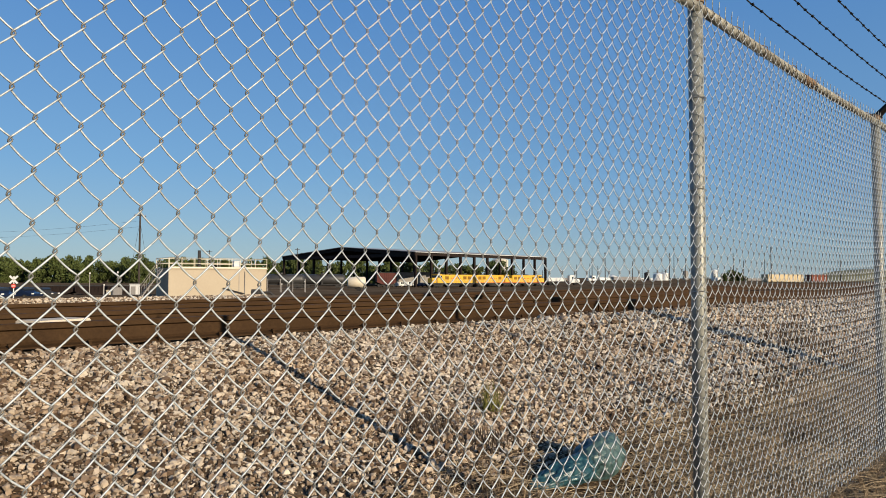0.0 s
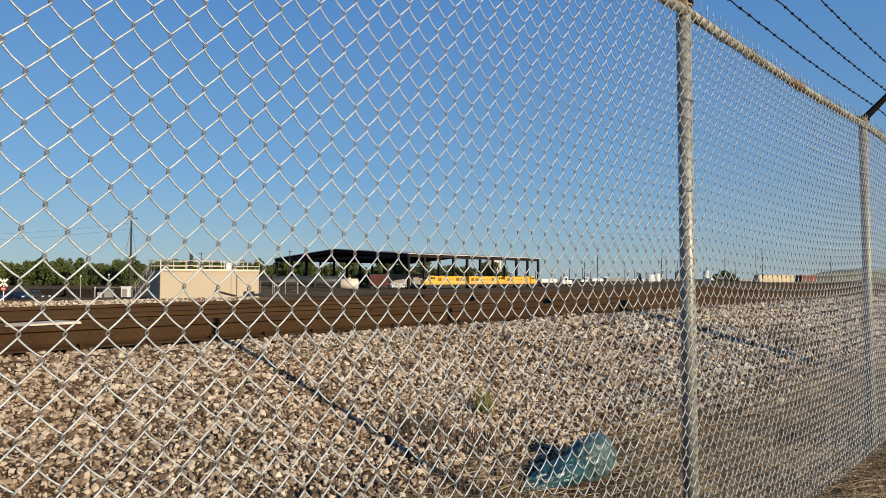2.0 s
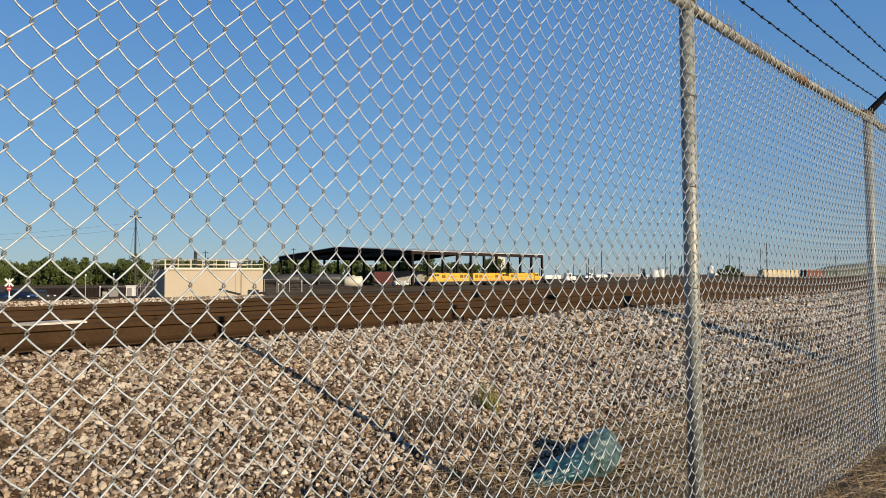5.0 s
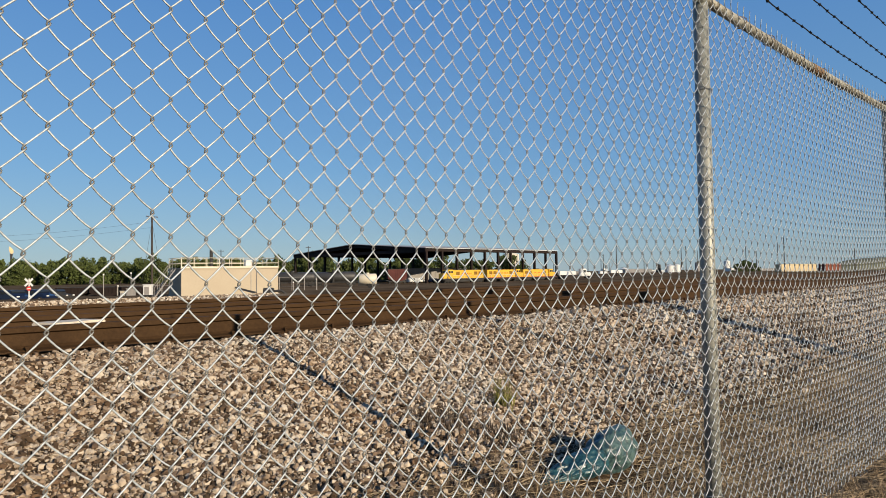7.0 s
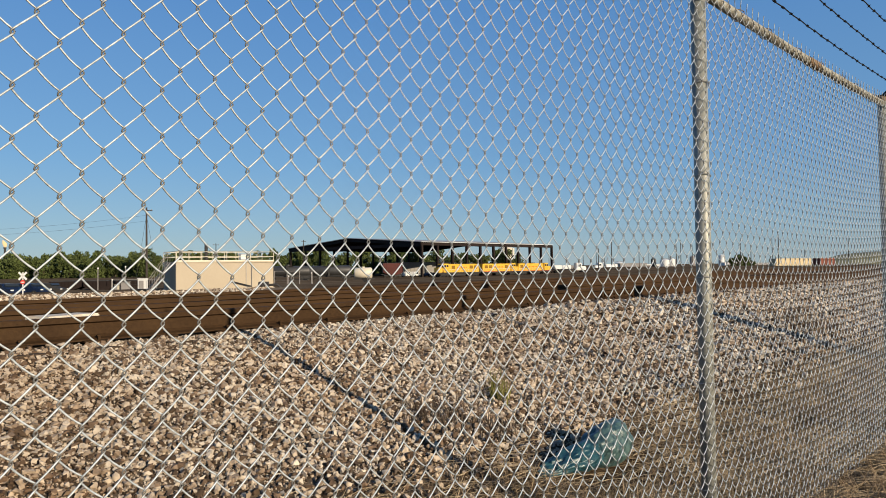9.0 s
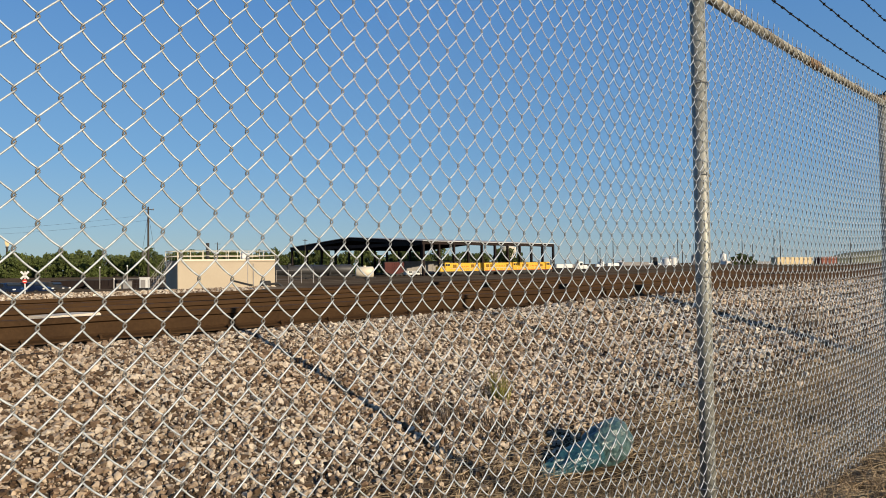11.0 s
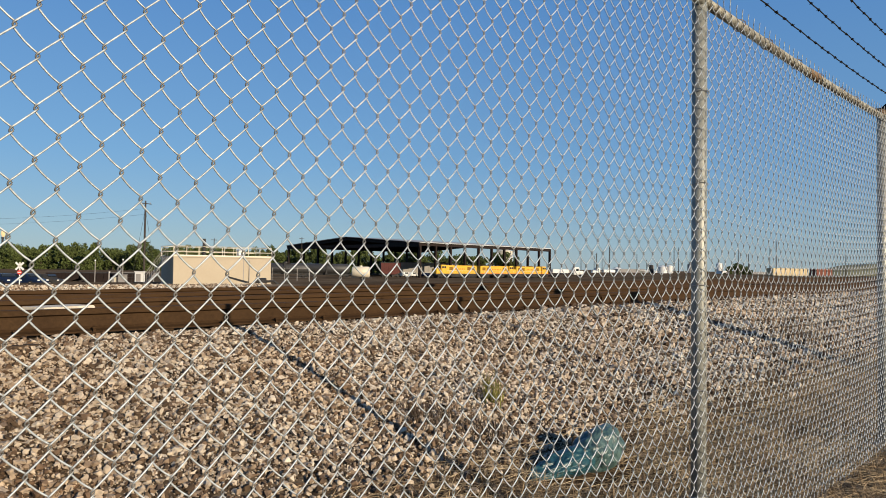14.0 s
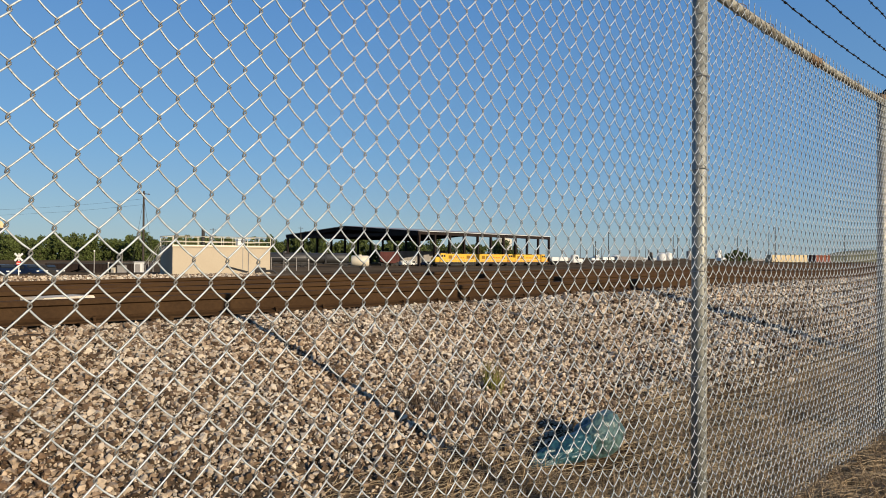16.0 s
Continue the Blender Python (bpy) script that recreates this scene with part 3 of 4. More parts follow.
# ---- beside the fence: bag, straw, weeds ----
def plastic_bag():
    x, y = 3.64, 2.30
    t = thing("plastic_bag", (x, y, land(x, y)), "crumpled translucent teal plastic bag lying in dry grass", "plastic bag", turn=-8)
    bm = bmesh.new()
    bmesh.ops.create_icosphere(bm, subdivisions=5, radius=1.0)
    for v in bm.verts:
        c = v.co.copy()
        r = 1 + 0.14 * noise.noise(c * 1.7) + 0.09 * noise.noise(c * 4.3) - 0.07 * abs(noise.noise(c * 8.0))
        v.co = Vector((c.x * 0.21 * r, c.y * 0.15 * r, 0.14 + c.z * 0.16 * r + 0.16 * c.x * 0.21))
        v.co.z = max(v.co.z, 0.004)
    part("filled_end", bm, BAG, t, smooth=True)
    bm = bmesh.new()
    bmesh.ops.create_icosphere(bm, subdivisions=5, radius=1.0)
    for v in bm.verts:
        c = v.co.copy()
        r = 1 + 0.18 * noise.noise(c * 2.1 + Vector((5, 0, 0))) + 0.14 * noise.noise(c * 5.0) - 0.08 * abs(noise.noise(c * 9.0))
        taper = 0.78 + 0.30 * c.x
        v.co = Vector((-0.34 + c.x * 0.34 * r, 0.0 + c.y * 0.14 * r * taper, 0.085 + c.z * 0.11 * r * taper + 0.045 * c.x))
        v.co.z = max(v.co.z, 0.003)
    part("loose_neck", bm, BAG_SHADED, t, "twisted neck of the bag, its shade in the darker colour", smooth=True)
    t.scale = (0.86, 0.86, 0.86)
    return t


bag = plastic_bag()


def blades(name, spots, mat, label, category, width=0.0025):
    """spots: x, y, length, lean, turn. Bent blades, three quads each."""
    verts, faces = [], []
    for x, y, length, lean, turn in spots:
        z = land(x, y)
        ca, sa = math.cos(turn), math.sin(turn)
        b = len(verts)
        roll = random.uniform(0.35, 1.45) if lean > 0.9 else 0.0
        flat, edge = math.cos(roll), math.sin(roll)
        for k in range(4):
            u = k / 3
            out = length * lean * (0.4 * u + 0.6 * u * u)
            up = length * u * math.sqrt(1 - lean * lean * (0.4 + 0.6 * u) ** 2) + (0.06 * length * math.sin(math.pi * u) if lean > 0.9 else 0.0)
            if lean > 0.9:
                up *= 0.22
            w = width * (1 - 0.8 * u)
            cx, cy = x + ca * out, y + sa * out
            verts += [(cx - sa * w * flat, cy + ca * w * flat, z + up + w * edge), (cx + sa * w * flat, cy - ca * w * flat, z + up - w * edge)]
        faces += [(b + 2 * k, b + 2 * k + 1, b + 2 * k + 3, b + 2 * k + 2) for k in range(3)]
    return tagged(raw(name, verts, faces, mat), label, category, kind="stuff")


def straw():
    spots = []
    for _ in range(56000):
        x, y = 1.4 + 12 * random.random() ** 1.7, random.uniform(0.3, 3.05)
        cover = 0.75 + 0.8 * noise.noise((x * 0.9, y * 0.9, 7.7))
        if y > 2.2:
            cover *= max(0.0, (2.85 - y) / 0.65)
        if x < 3.3 and y > 1.4:
            cover *= max(0.15, (x - 1.4) / 1.9)
        if math.hypot(x - 3.45, (y - 2.25) * 1.2) < 0.4:
            cover *= 0.15
        if random.random() < cover:
            spots.append((x, y, random.uniform(0.12, 0.45), random.uniform(0.93, 0.995) if y < 1.0 or random.random() < 0.98 else random.uniform(0.6, 0.88), random.gauss(0.0, 0.9) + (math.pi if random.random() < 0.5 else 0)))
    for _ in range(14000):
        x, y = random.uniform(-6, 13), random.uniform(-3.5, 3.0)
        if (x < 1.4 or y < 0.3) and random.random() < 0.75 + 0.8 * noise.noise((x * 0.9, y * 0.9, 7.7)) and (y < 2.3 or random.random() < (3.0 - y) / 0.7):
            spots.append((x, y, random.uniform(0.12, 0.4), random.uniform(0.93, 0.995), random.gauss(0.0, 0.8) + (math.pi if random.random() < 0.5 else 0)))
    blades("dry_grass", spots, STRAW, "matted straw-coloured dry grass", "grass", 0.0026)
    spots = []
    for _ in range(42000):
        x, y = 2.0 + 9 * random.random() ** 1.3, random.uniform(0.35, 2.7)
        if random.random() < 0.7 + 0.9 * noise.noise((x * 1.6, y * 1.6, 2.2)) - max(0.0, y - 2.1) * 1.2 and math.hypot(x - 3.45, (y - 2.25) * 1.2) > 0.36:
            spots.append((x, y, random.uniform(0.04, 0.15), random.uniform(0.35, 0.9), random.uniform(0, 6.283)))
    for cx, cy, n in ((6.6, 1.0, 500), (7.3, 0.75, 500), (6.0, 0.72, 350), (5.3, 0.62, 250), (8.2, 0.9, 500)):
        for _ in range(n):
            r, a = abs(random.gauss(0, 0.2)), random.uniform(0, 6.283)
            spots.append((cx + r * math.cos(a), cy + r * math.sin(a), random.uniform(0.06, 0.2), random.uniform(0.3, 0.85), a))
    blades("dry_weeds", spots, DRYWEED, "brown tufts of dry weeds beside the fence", "weeds", 0.002)


straw()


def weed(cx, cy, n, height, mat, label, spread):
    spots = [(cx + random.gauss(0, spread * 0.4), cy + random.gauss(0, spread * 0.4), height * random.uniform(0.5, 1.0), random.uniform(0.1, 0.7), random.uniform(0, 6.283)) for _ in range(n)]
    blades("weed", spots, mat, label, "weed", 0.004)


weed(3.77, 3.30, 60, 0.24, WEED, "yellow-green weed growing in the ballast", 0.12)
weed(3.12, 3.25, 300, 0.10, TWIG, "dark dead weed in the ballast", 0.3)
weed(3.30, 2.93, 150, 0.10, TWIG, "small dark dead weed in the ballast", 0.25)
weed(10.76, 3.39, 420, 0.26, TWIG, "dark dead weed on the ballast bank", 0.75)


# ---- bits lying on the track ----
def board(x, y, z, length, turn, label):
    t = thing("board", (x, y, z), label, "board", turn=turn)
    part("plank", box((-length / 2, -0.06, 0), (length / 2, 0.06, 0.02), 0.004), PALE, t)


def crossing_timber(x, y, length, width, turn, label):
    t = thing("crossing_timber", (x, y, 0.695), label, "timber", turn=turn)
    part("beam", box((-length / 2, -width / 2, 0), (length / 2, width / 2, 0.168), 0.01), PALE, t)


crossing_timber(1.80, 6.60, 0.50, 0.30, 22, "pale dry crossing timber lying between the rusty rails")
board(12.0, 9.3, 0.72, 0.9, 8, "pale weathered board lying between the tracks")


# ---- the yard ----
def height_at(y_line, depth):
    """Height of something whose sight line leaves the level by y_line thousandths at that depth."""
    return EYE + y_line * depth / 1000


def tank_building():
    depth = 71.0
    x, y = site(-0.343, depth)
    z = land(x, y) - 0.05
    t = thing("tank_building", (x, y, z), "cream-painted flat-roofed steel building with roof railing", "building", turn=-6.8)
    w, d, h = 5.2, 4.3, 2.85
    part("wall", box((-w, 0, 0), (w, d, h), 0.03), TAN, t)
    part("roof_edge", box((-w - 0.08, -0.08, h), (w + 0.08, d + 0.08, h + 0.12), 0.02), TAN, t)
    part("plinth", box((-w - 0.1, -0.1, -0.4), (w + 0.1, d + 0.1, 0.12), 0.02), CONCRETE, t)
    r = part("roof_railing", tube([(-w, 0, h + 1.15), (w, 0, h + 1.15)], 0.035, 6), WHITE, t, "cream steel pipe railing")
    for yy in (0.0, d):
        for zz in (0.62, 1.15):
            part("rail_bar", tube([(-w, yy, h + zz), (w, yy, h + zz)], 0.035, 6), CREAM, r)
        for k in range(9):
            xx = -w + 2 * w * k / 8
            part("rail_post", tube([(xx, yy, h), (xx, yy, h + 1.2)], 0.035, 6), CREAM, r)
    for xx in (-w, w):
        for zz in (0.62, 1.15):
            part("rail_bar", tube([(xx, 0, h + zz), (xx, d, h + zz)], 0.035, 6), CREAM, r)
    part("kickplate", box((-w, -0.02, h + 0.12), (w, 0.0, h + 0.26)), CREAM, r)
    part("pipe", tube([(2.7, -0.08, 0), (2.7, -0.08, 2.6), (2.7, 0.05, 2.7)], 0.045, 8), GREY, t, "grey vertical pipe")
    part("pipe", tube([(0.3, -0.2, 0.9), (1.6, -0.25, 0.55), (2.6, -0.3, 0.3)], 0.06, 8), DARK, t, "dark sloping pipe")
    part("wall_seam", box((2.05, -0.03, 0), (2.13, 0.01, h)), GREY, t)
    s = part("stair", tube([(-w - 2.3, 1.0, 0), (-w - 0.3, 1.0, h)], 0.05, 6), GREY, t, "steep steel stair with handrails")
    part("stringer", tube([(-w - 2.3, 1.9, 0), (-w - 0.3, 1.9, h)], 0.05, 6), GREY, s)
    for yy in (1.0, 1.9):
        part("handrail", tube([(-w - 2.3, yy, 1.0), (-w - 0.3, yy, h + 1.1)], 0.022, 6), GREY, s)
        for k in range(5):
            u = k / 4
            part("baluster", tube([(-w - 2.3 + 2.0 * u, yy, h * u), (-w - 2.3 + 2.0 * u, yy, h * u + 1.05)], 0.016, 6), GREY, s)
    for k in range(1, 12):
        u = k / 12
        part("tread", box((-w - 2.3 + 2.0 * u - 0.13, 1.0, h * u - 0.02), (-w - 2.3 + 2.0 * u + 0.13, 1.9, h * u + 0.02)), GREY, s)
    part("vent_pipe", tube([(-0.9, d - 0.5, h), (-0.9, d - 0.5, h + 2.1)], 0.18, 10), DARK, t, "dark vent stack")
    part("roof_box", box((1.9, 1.0, h + 0.12), (2.6, 1.6, h + 0.95), 0.03), WHITE, t, "small white roof box")
    return t


tank_building()


def pump(x, y, turn):
    t = thing("pump", (x, y, land(x, y)), "dark pump with pipes on the ground beside the building", "pump", turn=turn)
    part("body", tube([(-0.5, 0, 0.45), (0.5, 0, 0.45)], 0.35, 12), DARK, t)
    part("skid", box((-0.9, -0.35, 0), (0.9, 0.35, 0.14), 0.02), DARK, t)
    part("pipe", tube([(0.5, 0, 0.45), (1.3, 0, 0.5), (1.8, 0, 0.1)], 0.12, 8), DARK, t)


pump(*site(-0.288, 68), -40)


AXIS = 1.0


def canopy():
    """Long open-sided shed: dark steel portal frames, a low gable roof."""
    depth = 215.0
    x0, y0 = site(-0.053, depth)
    z0 = land(x0, y0) - 0.1
    t = thing("canopy_shed", (x0, y0, z0), "long open-sided dark steel canopy with low gable roof", "shed", turn=AXIS)
    eave, ridge, length, span = height_at(37, depth) - z0, height_at(49, depth) - z0, 70.5, 75.0
    roof = part("roof", prism(((0, 0), (1, 0), (1, 1), (0, 1)), 0, 1), ROOF, t, "pale metal roof sheet over dark purlins")
    bm = bmesh.new()
    for a, b in (((-0.6, eave), (span / 2, ridge)), ((span / 2, ridge), (span + 0.6, eave))):
        vs = [bm.verts.new((x, yy, z + dz)) for dz in (0.0, 0.18) for x, yy, z in ((-0.8, a[0], a[1]), (length, a[0], a[1]), (length, b[0], b[1]), (-0.8, b[0], b[1]))]
        for q in ((3, 2, 1, 0), (4, 5, 6, 7), (0, 1, 5, 4), (1, 2, 6, 5), (2, 3, 7, 6), (3, 0, 4, 7)):
            bm.faces.new([vs[i] for i in q])
    roof.data = mesh_of("roof", bm, ROOF)
    part("ridge_beam", box((-0.7, span / 2 - 0.2, ridge - 0.7), (length, span / 2 + 0.2, ridge)), STEEL_DARK, t)
    for yy in (-0.3, span - 0.1):
        part("eave_beam", box((-0.7, yy, eave - 0.95), (length, yy + 0.4, eave + 0.02)), STEEL_DARK, t)
    part("gutter", box((-0.7, -0.75, eave + 0.02), (length, -0.62, eave + 0.17)), WHITE, t, "pale eave gutter")
    for k in range(11):
        xx = length * k / 10.04
        f = part("portal_frame", prism(((0, 0), (1, 0), (1, 1)), 0, 1), STEEL_DARK, t)
        bm = bmesh.new()
        for a, b, deep in (((0, eave), (span / 2, ridge), 1.1), ((span / 2, ridge), (span, eave), 1.1)):
            vs = [bm.verts.new((xx + dx, yy, zz)) for dx in (-0.25, 0.25) for yy, zz in ((a[0], a[1]), (b[0], b[1]), (b[0], b[1] - deep), (a[0], a[1] - deep))]
            for q in ((0, 1, 2, 3), (7, 6, 5, 4), (0, 4, 5, 1), (1, 5, 6, 2), (2, 6, 7, 3), (3, 7, 4, 0)):
                bm.faces.new([vs[i] for i in q])
        bmesh.ops.recalc_face_normals(bm, faces=bm.faces[:])
        f.data = mesh_of("portal_frame", bm, STEEL_DARK)
        for yy in (0.0, span):
            part("column", box((xx - 0.36, yy - 0.4, -3.0), (xx + 0.36, yy + 0.4, eave - 0.3), 0.04), STEEL_DARK, f)
    part("end_girt", box((-0.5, -0.3, eave - 1.3), (-0.2, span + 0.3, eave - 0.2)), STEEL_DARK, t)
    return t


canopy()


def wheel_set(parent, x, radius=0.5, gauge=0.75):
    w = part("wheel_set", tube([(x, -gauge, radius), (x, -gauge + 0.14, radius)], radius, 14), DARK, parent)
    part("axle", tube([(x, -gauge, radius), (x, gauge, radius)], 0.09, 8), DARK, w)
    part("wheel", tube([(x, gauge - 0.14, radius), (x, gauge, radius)], radius, 14), DARK, w)


def locomotive(at, turn):
    t = thing("locomotive", at, "yellow diesel locomotive with dark roof and trucks", "locomotive", "locomotives under the canopy", turn)
    part("underframe", box((-10.8, -1.45, 1.0), (10.8, 1.45, 1.5), 0.05), DARK, t)
    part("hood", box((-10.3, -1.05, 1.5), (5.6, 1.05, 4.1), 0.12), YELLOW, t, "long yellow hood with grilles")
    for x in (-9.2, -6.9, 2.2):
        for y in (-1.09, 1.04):
            part("grille", box((x, y, 2.7), (x + 1.7, y + 0.05, 3.8)), VENT, t)
    for x in (-5.0, -3.6, -2.2, -0.8, 0.6):
        for y in (-1.075, 1.045):
            part("access_door", box((x, y, 1.7), (x + 1.15, y + 0.03, 2.6), 0.008), YELLOW, t)
    part("hood_roof", box((-10.2, -1.0, 4.1), (5.5, 1.0, 4.35), 0.1), YELLOW, t)
    c = part("cab", box((5.6, -1.5, 1.5), (8.2, 1.5, 4.5), 0.15), YELLOW, t)
    for x in (5.95, 7.05):
        for y in (-1.53, 1.48):
            part("cab_window", box((x, y, 3.3), (x + 0.85, y + 0.05, 4.0)), GLASS, c)
    part("windscreen", box((8.18, -1.2, 3.4), (8.23, 1.2, 4.1)), GLASS, c)
    part("nose", box((8.2, -1.2, 1.5), (10.3, 1.2, 3.2), 0.2), YELLOW, t)
    part("stripe", box((-10.35, -1.47, 1.52), (10.35, -1.455, 1.62)), RED, t)
    part("fuel_tank", box((-3.2, -1.3, 0.35), (3.2, 1.3, 1.05), 0.2), DARK, t)
    for x in (-7.5, 7.3):
        b = part("truck", box((x - 2.2, -1.2, 0.45), (x + 2.2, 1.2, 0.95), 0.08), DARK, t)
        for k in (-1.6, 0, 1.6):
            wheel_set(b, x + k)
    for y in (-1.42, 1.42):
        part("handrail", tube([(-10.5, y, 2.5), (8.5, y, 2.5)], 0.03, 5), WHITE, t)
        for k in range(10):
            xx = -10.5 + 19 * k / 9
            part("rail_post", tube([(xx, y, 1.5), (xx, y, 2.5)], 0.025, 5), WHITE, t)
    part("fan_housing", box((-8.5, -0.7, 4.3), (-4.5, 0.7, 4.55), 0.1), DARK, t)
    part("exhaust", box((-0.5, -0.4, 4.3), (0.8, 0.4, 4.65), 0.05), DARK, t)
    for k in range(6):
        for y in (-1.07, 1.055):
            part("marking_bar", box((-3.8 + k * 0.9, y, 2.95), (-3.35 + k * 0.9, y + 0.015, 3.3)), ORANGE, t)
    return t


LA = (math.cos(radians(AXIS)), math.sin(radians(AXIS)))


def along(origin, u, v=0.0):
    return origin[0] + LA[0] * u - LA[1] * v, origin[1] + LA[1] * u + LA[0] * v


LOCO0 = site(0.0, 219)
for k, u in enumerate((-0.3, 20.6, 39.9)):
    x, y = along(LOCO0, u)
    locomotive((x, y, -1.92), AXIS + (180 if k == 0 else 0)).scale = (0.93, 0.93, 0.93)


def hopper(at, turn, mat, label, length=15.0, h=4.4):
    t = thing("freight_car", at, label, "freight car", "freight cars", turn)
    part("body", prism(((-length / 2, 1.6), (-length / 2 + 1.8, 0.9), (length / 2 - 1.8, 0.9), (length / 2, 1.6), (length / 2, h), (-length / 2, h)), -1.5, 1.5), mat, t)
    for k in range(9):
        xx = -length / 2 + 0.4 + (length - 0.8) * k / 8
        part("rib", box((xx - 0.06, -1.58, 1.6), (xx + 0.06, -1.5, h)), mat, t)
    part("roof_walk", box((-length / 2, -0.6, h), (length / 2, 0.6, h + 0.15)), DARK, t)
    part("sill", box((-length / 2 - 0.5, -0.6, 0.85), (length / 2 + 0.5, 0.6, 1.1)), DARK, t)
    for x in (-length / 2 + 1.6, length / 2 - 1.6):
        b = part("truck", box((x - 1.3, -1.1, 0.4), (x + 1.3, 1.1, 0.75), 0.06), DARK, t)
        for k in (-0.85, 0.85):
            wheel_set(b, x + k, 0.45)
    return t


def tank_car(at, turn, mat, label, length=15.0):
    t = thing("tank_car", at, label, "tank car", "tank cars", turn)
    part("tank", tube([(-length / 2, 0, 2.55), (-length / 2 + 0.15, 0, 2.55), (-length / 2 + 0.8, 0, 2.55), (length / 2 - 0.8, 0, 2.55), (length / 2 - 0.15, 0, 2.55), (length / 2, 0, 2.55)], [0.5, 1.0, 1.45, 1.45, 1.0, 0.5], 24), mat, t, smooth=True)
    part("dome", tube([(0, 0, 3.9), (0, 0, 4.4)], 0.5, 14), mat, t)
    part("walkway", box((-1.6, -1.1, 3.9), (1.6, 1.1, 4.0)), DARK, t)
    part("sill", box((-length / 2 - 0.6, -0.5, 0.85), (length / 2 + 0.6, 0.5, 1.15)), DARK, t)
    part("ladder", box((-0.25, -1.5, 1.1), (0.25, -1.45, 4.0)), DARK, t)
    for x in (-length / 2 + 1.6, length / 2 - 1.6):
        b = part("truck", box((x - 1.3, -1.1, 0.4), (x + 1.3, 1.1, 0.75), 0.06), DARK, t)
        for k in (-0.85, 0.85):
            wheel_set(b, x + k, 0.45)
    return t


def at_site(px, depth, base=None):
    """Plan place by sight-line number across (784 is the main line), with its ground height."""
    x, y = site((px - 784) / 1200, depth)
    return x, y, land(x, y) if base is None else height_at((491.3 - base) / 1.2, depth)


for px, depth in ((398, 188), (482, 190), (556, 195)):
    tank_car(at_site(px, depth), -42, TANK_GREY, "dark grey tank car standing in the yard", 13.0)
for px in (88, 150, 205):
    hopper(at_site(px, 118, 534), -38, STEEL_DARK, "low black freight car standing in the yard", 5.5, 2.5)
hopper(at_site(668, 222), -30, MAROON, "maroon freight car standing under the canopy", 6.5, 4.6)
hopper(at_site(706, 246), AXIS - 30, HOPPER, "grey freight car behind the canopy columns", 13.0, 5.0)
hopper(at_site(750, 252), AXIS - 30, HOPPER, "grey freight car behind the canopy columns", 13.0, 5.0)


def tank_trailer():
    t = thing("tank_trailer", at_site(616, 135, 516), "cream rounded tank trailer parked under the canopy", "tank trailer", turn=-40)
    part("tank", tube([(-1.8, 0, 1.75), (-1.6, 0, 1.75), (1.6, 0, 1.75), (1.8, 0, 1.75)], [0.8, 1.1, 1.1, 0.8], 20), CREAM, t, smooth=True)
    part("chassis", box((-1.9, -0.5, 0.5), (2.2, 0.5, 0.7)), DARK, t)
    for y in (-0.8, 0.8):
        part("wheel", tube([(0.4, y - 0.12, 0.45), (0.4, y + 0.12, 0.45)], 0.45, 14), RUBBER, t)
    part("hatch", tube([(0, 0, 2.8), (0, 0, 3.05)], 0.3, 10), CREAM, t)


tank_trailer()


def car(at, turn, mat, label, suv=False):
    t = thing("car", at, label, "car", "parked cars", turn)
    h = 1.75 if suv else 1.45
    side = ((-2.2, 0.35), (2.2, 0.35), (2.25, 0.75), (1.25, 0.95), (0.55, h), (-1.35, h), (-2.05, 0.98), (-2.25, 0.8)) if not suv else ((-2.3, 0.4), (2.3, 0.4), (2.35, 0.85), (1.3, 1.05), (0.7, h), (-2.0, h), (-2.3, 1.05), (-2.35, 0.85))
    bm = prism(side, -0.86, 0.86)
    bmesh.ops.bevel(bm, geom=bm.edges[:], offset=0.07, segments=2, affect="EDGES")
    body = part("body", bm, mat, t)
    for y in (-0.87, 0.86):
        for x0, x1 in ((-1.25, -0.35), (-0.27, 0.55)):
            part("side_window", box((x0, y, 1.0), (x1, y + 0.012, h - 0.12)), GLASS, body)
        for x in (-1.4, 1.4):
            w = part("wheel", tube([(x, y * 0.98 - 0.1, 0.33), (x, y * 0.98 + 0.1, 0.33)], 0.33, 16), RUBBER, t)
            part("rim", tube([(x, y * 0.98 - 0.11, 0.33), (x, y * 0.98 + 0.11, 0.33)], 0.2, 12), GREY, w)
    part("windscreen", tube([(0.92, -0.7, 1.22), (0.92, 0.7, 1.22)], 0.22, 4), GLASS, body)
    for y in (-0.6, 0.6):
        part("headlight", box((2.16, y - 0.15, 0.68), (2.27, y + 0.15, 0.82), 0.02), WHITE, t)
    return t


car(at_site(-25, 74, 535), -75, BLUE, "dark blue parked car")
car(at_site(18, 76, 534), -60, BLUE, "dark blue parked car")
car(at_site(48, 80, 533), -50, DARK, "black parked car in the yard")
car(at_site(694, 224), 20, WHITE, "white parked car under the canopy", True)
car(at_site(708, 226), 20, WHITE, "white parked car under the canopy", True)
car(at_site(733, 227), 15, BLUE, "dark blue parked car under the canopy")


def crossing_sign():
    t = thing("crossing_sign", at_site(4, 60, 535), "white railway crossbuck with red round sign below", "crossing sign", turn=math.degrees(HEAD) - 90 + 10)
    part("mast", tube([(0, 0, 0), (0, 0, 2.2)], 0.05, 8), WHITE, t)
    for a in (45, -45):
        b = part("blade", box((-0.47, -0.05, -0.085), (0.47, -0.03, 0.085)), WHITE, t)
        b.matrix_basis = pose(0, 0, 1.86, 0, a, 0)
    part("disc", tube([(0, -0.05, 1.3), (0, -0.03, 1.3)], 0.2, 18), RED, t)
    part("bar", box((-0.15, -0.07, 1.26), (0.15, -0.055, 1.34)), WHITE, t)


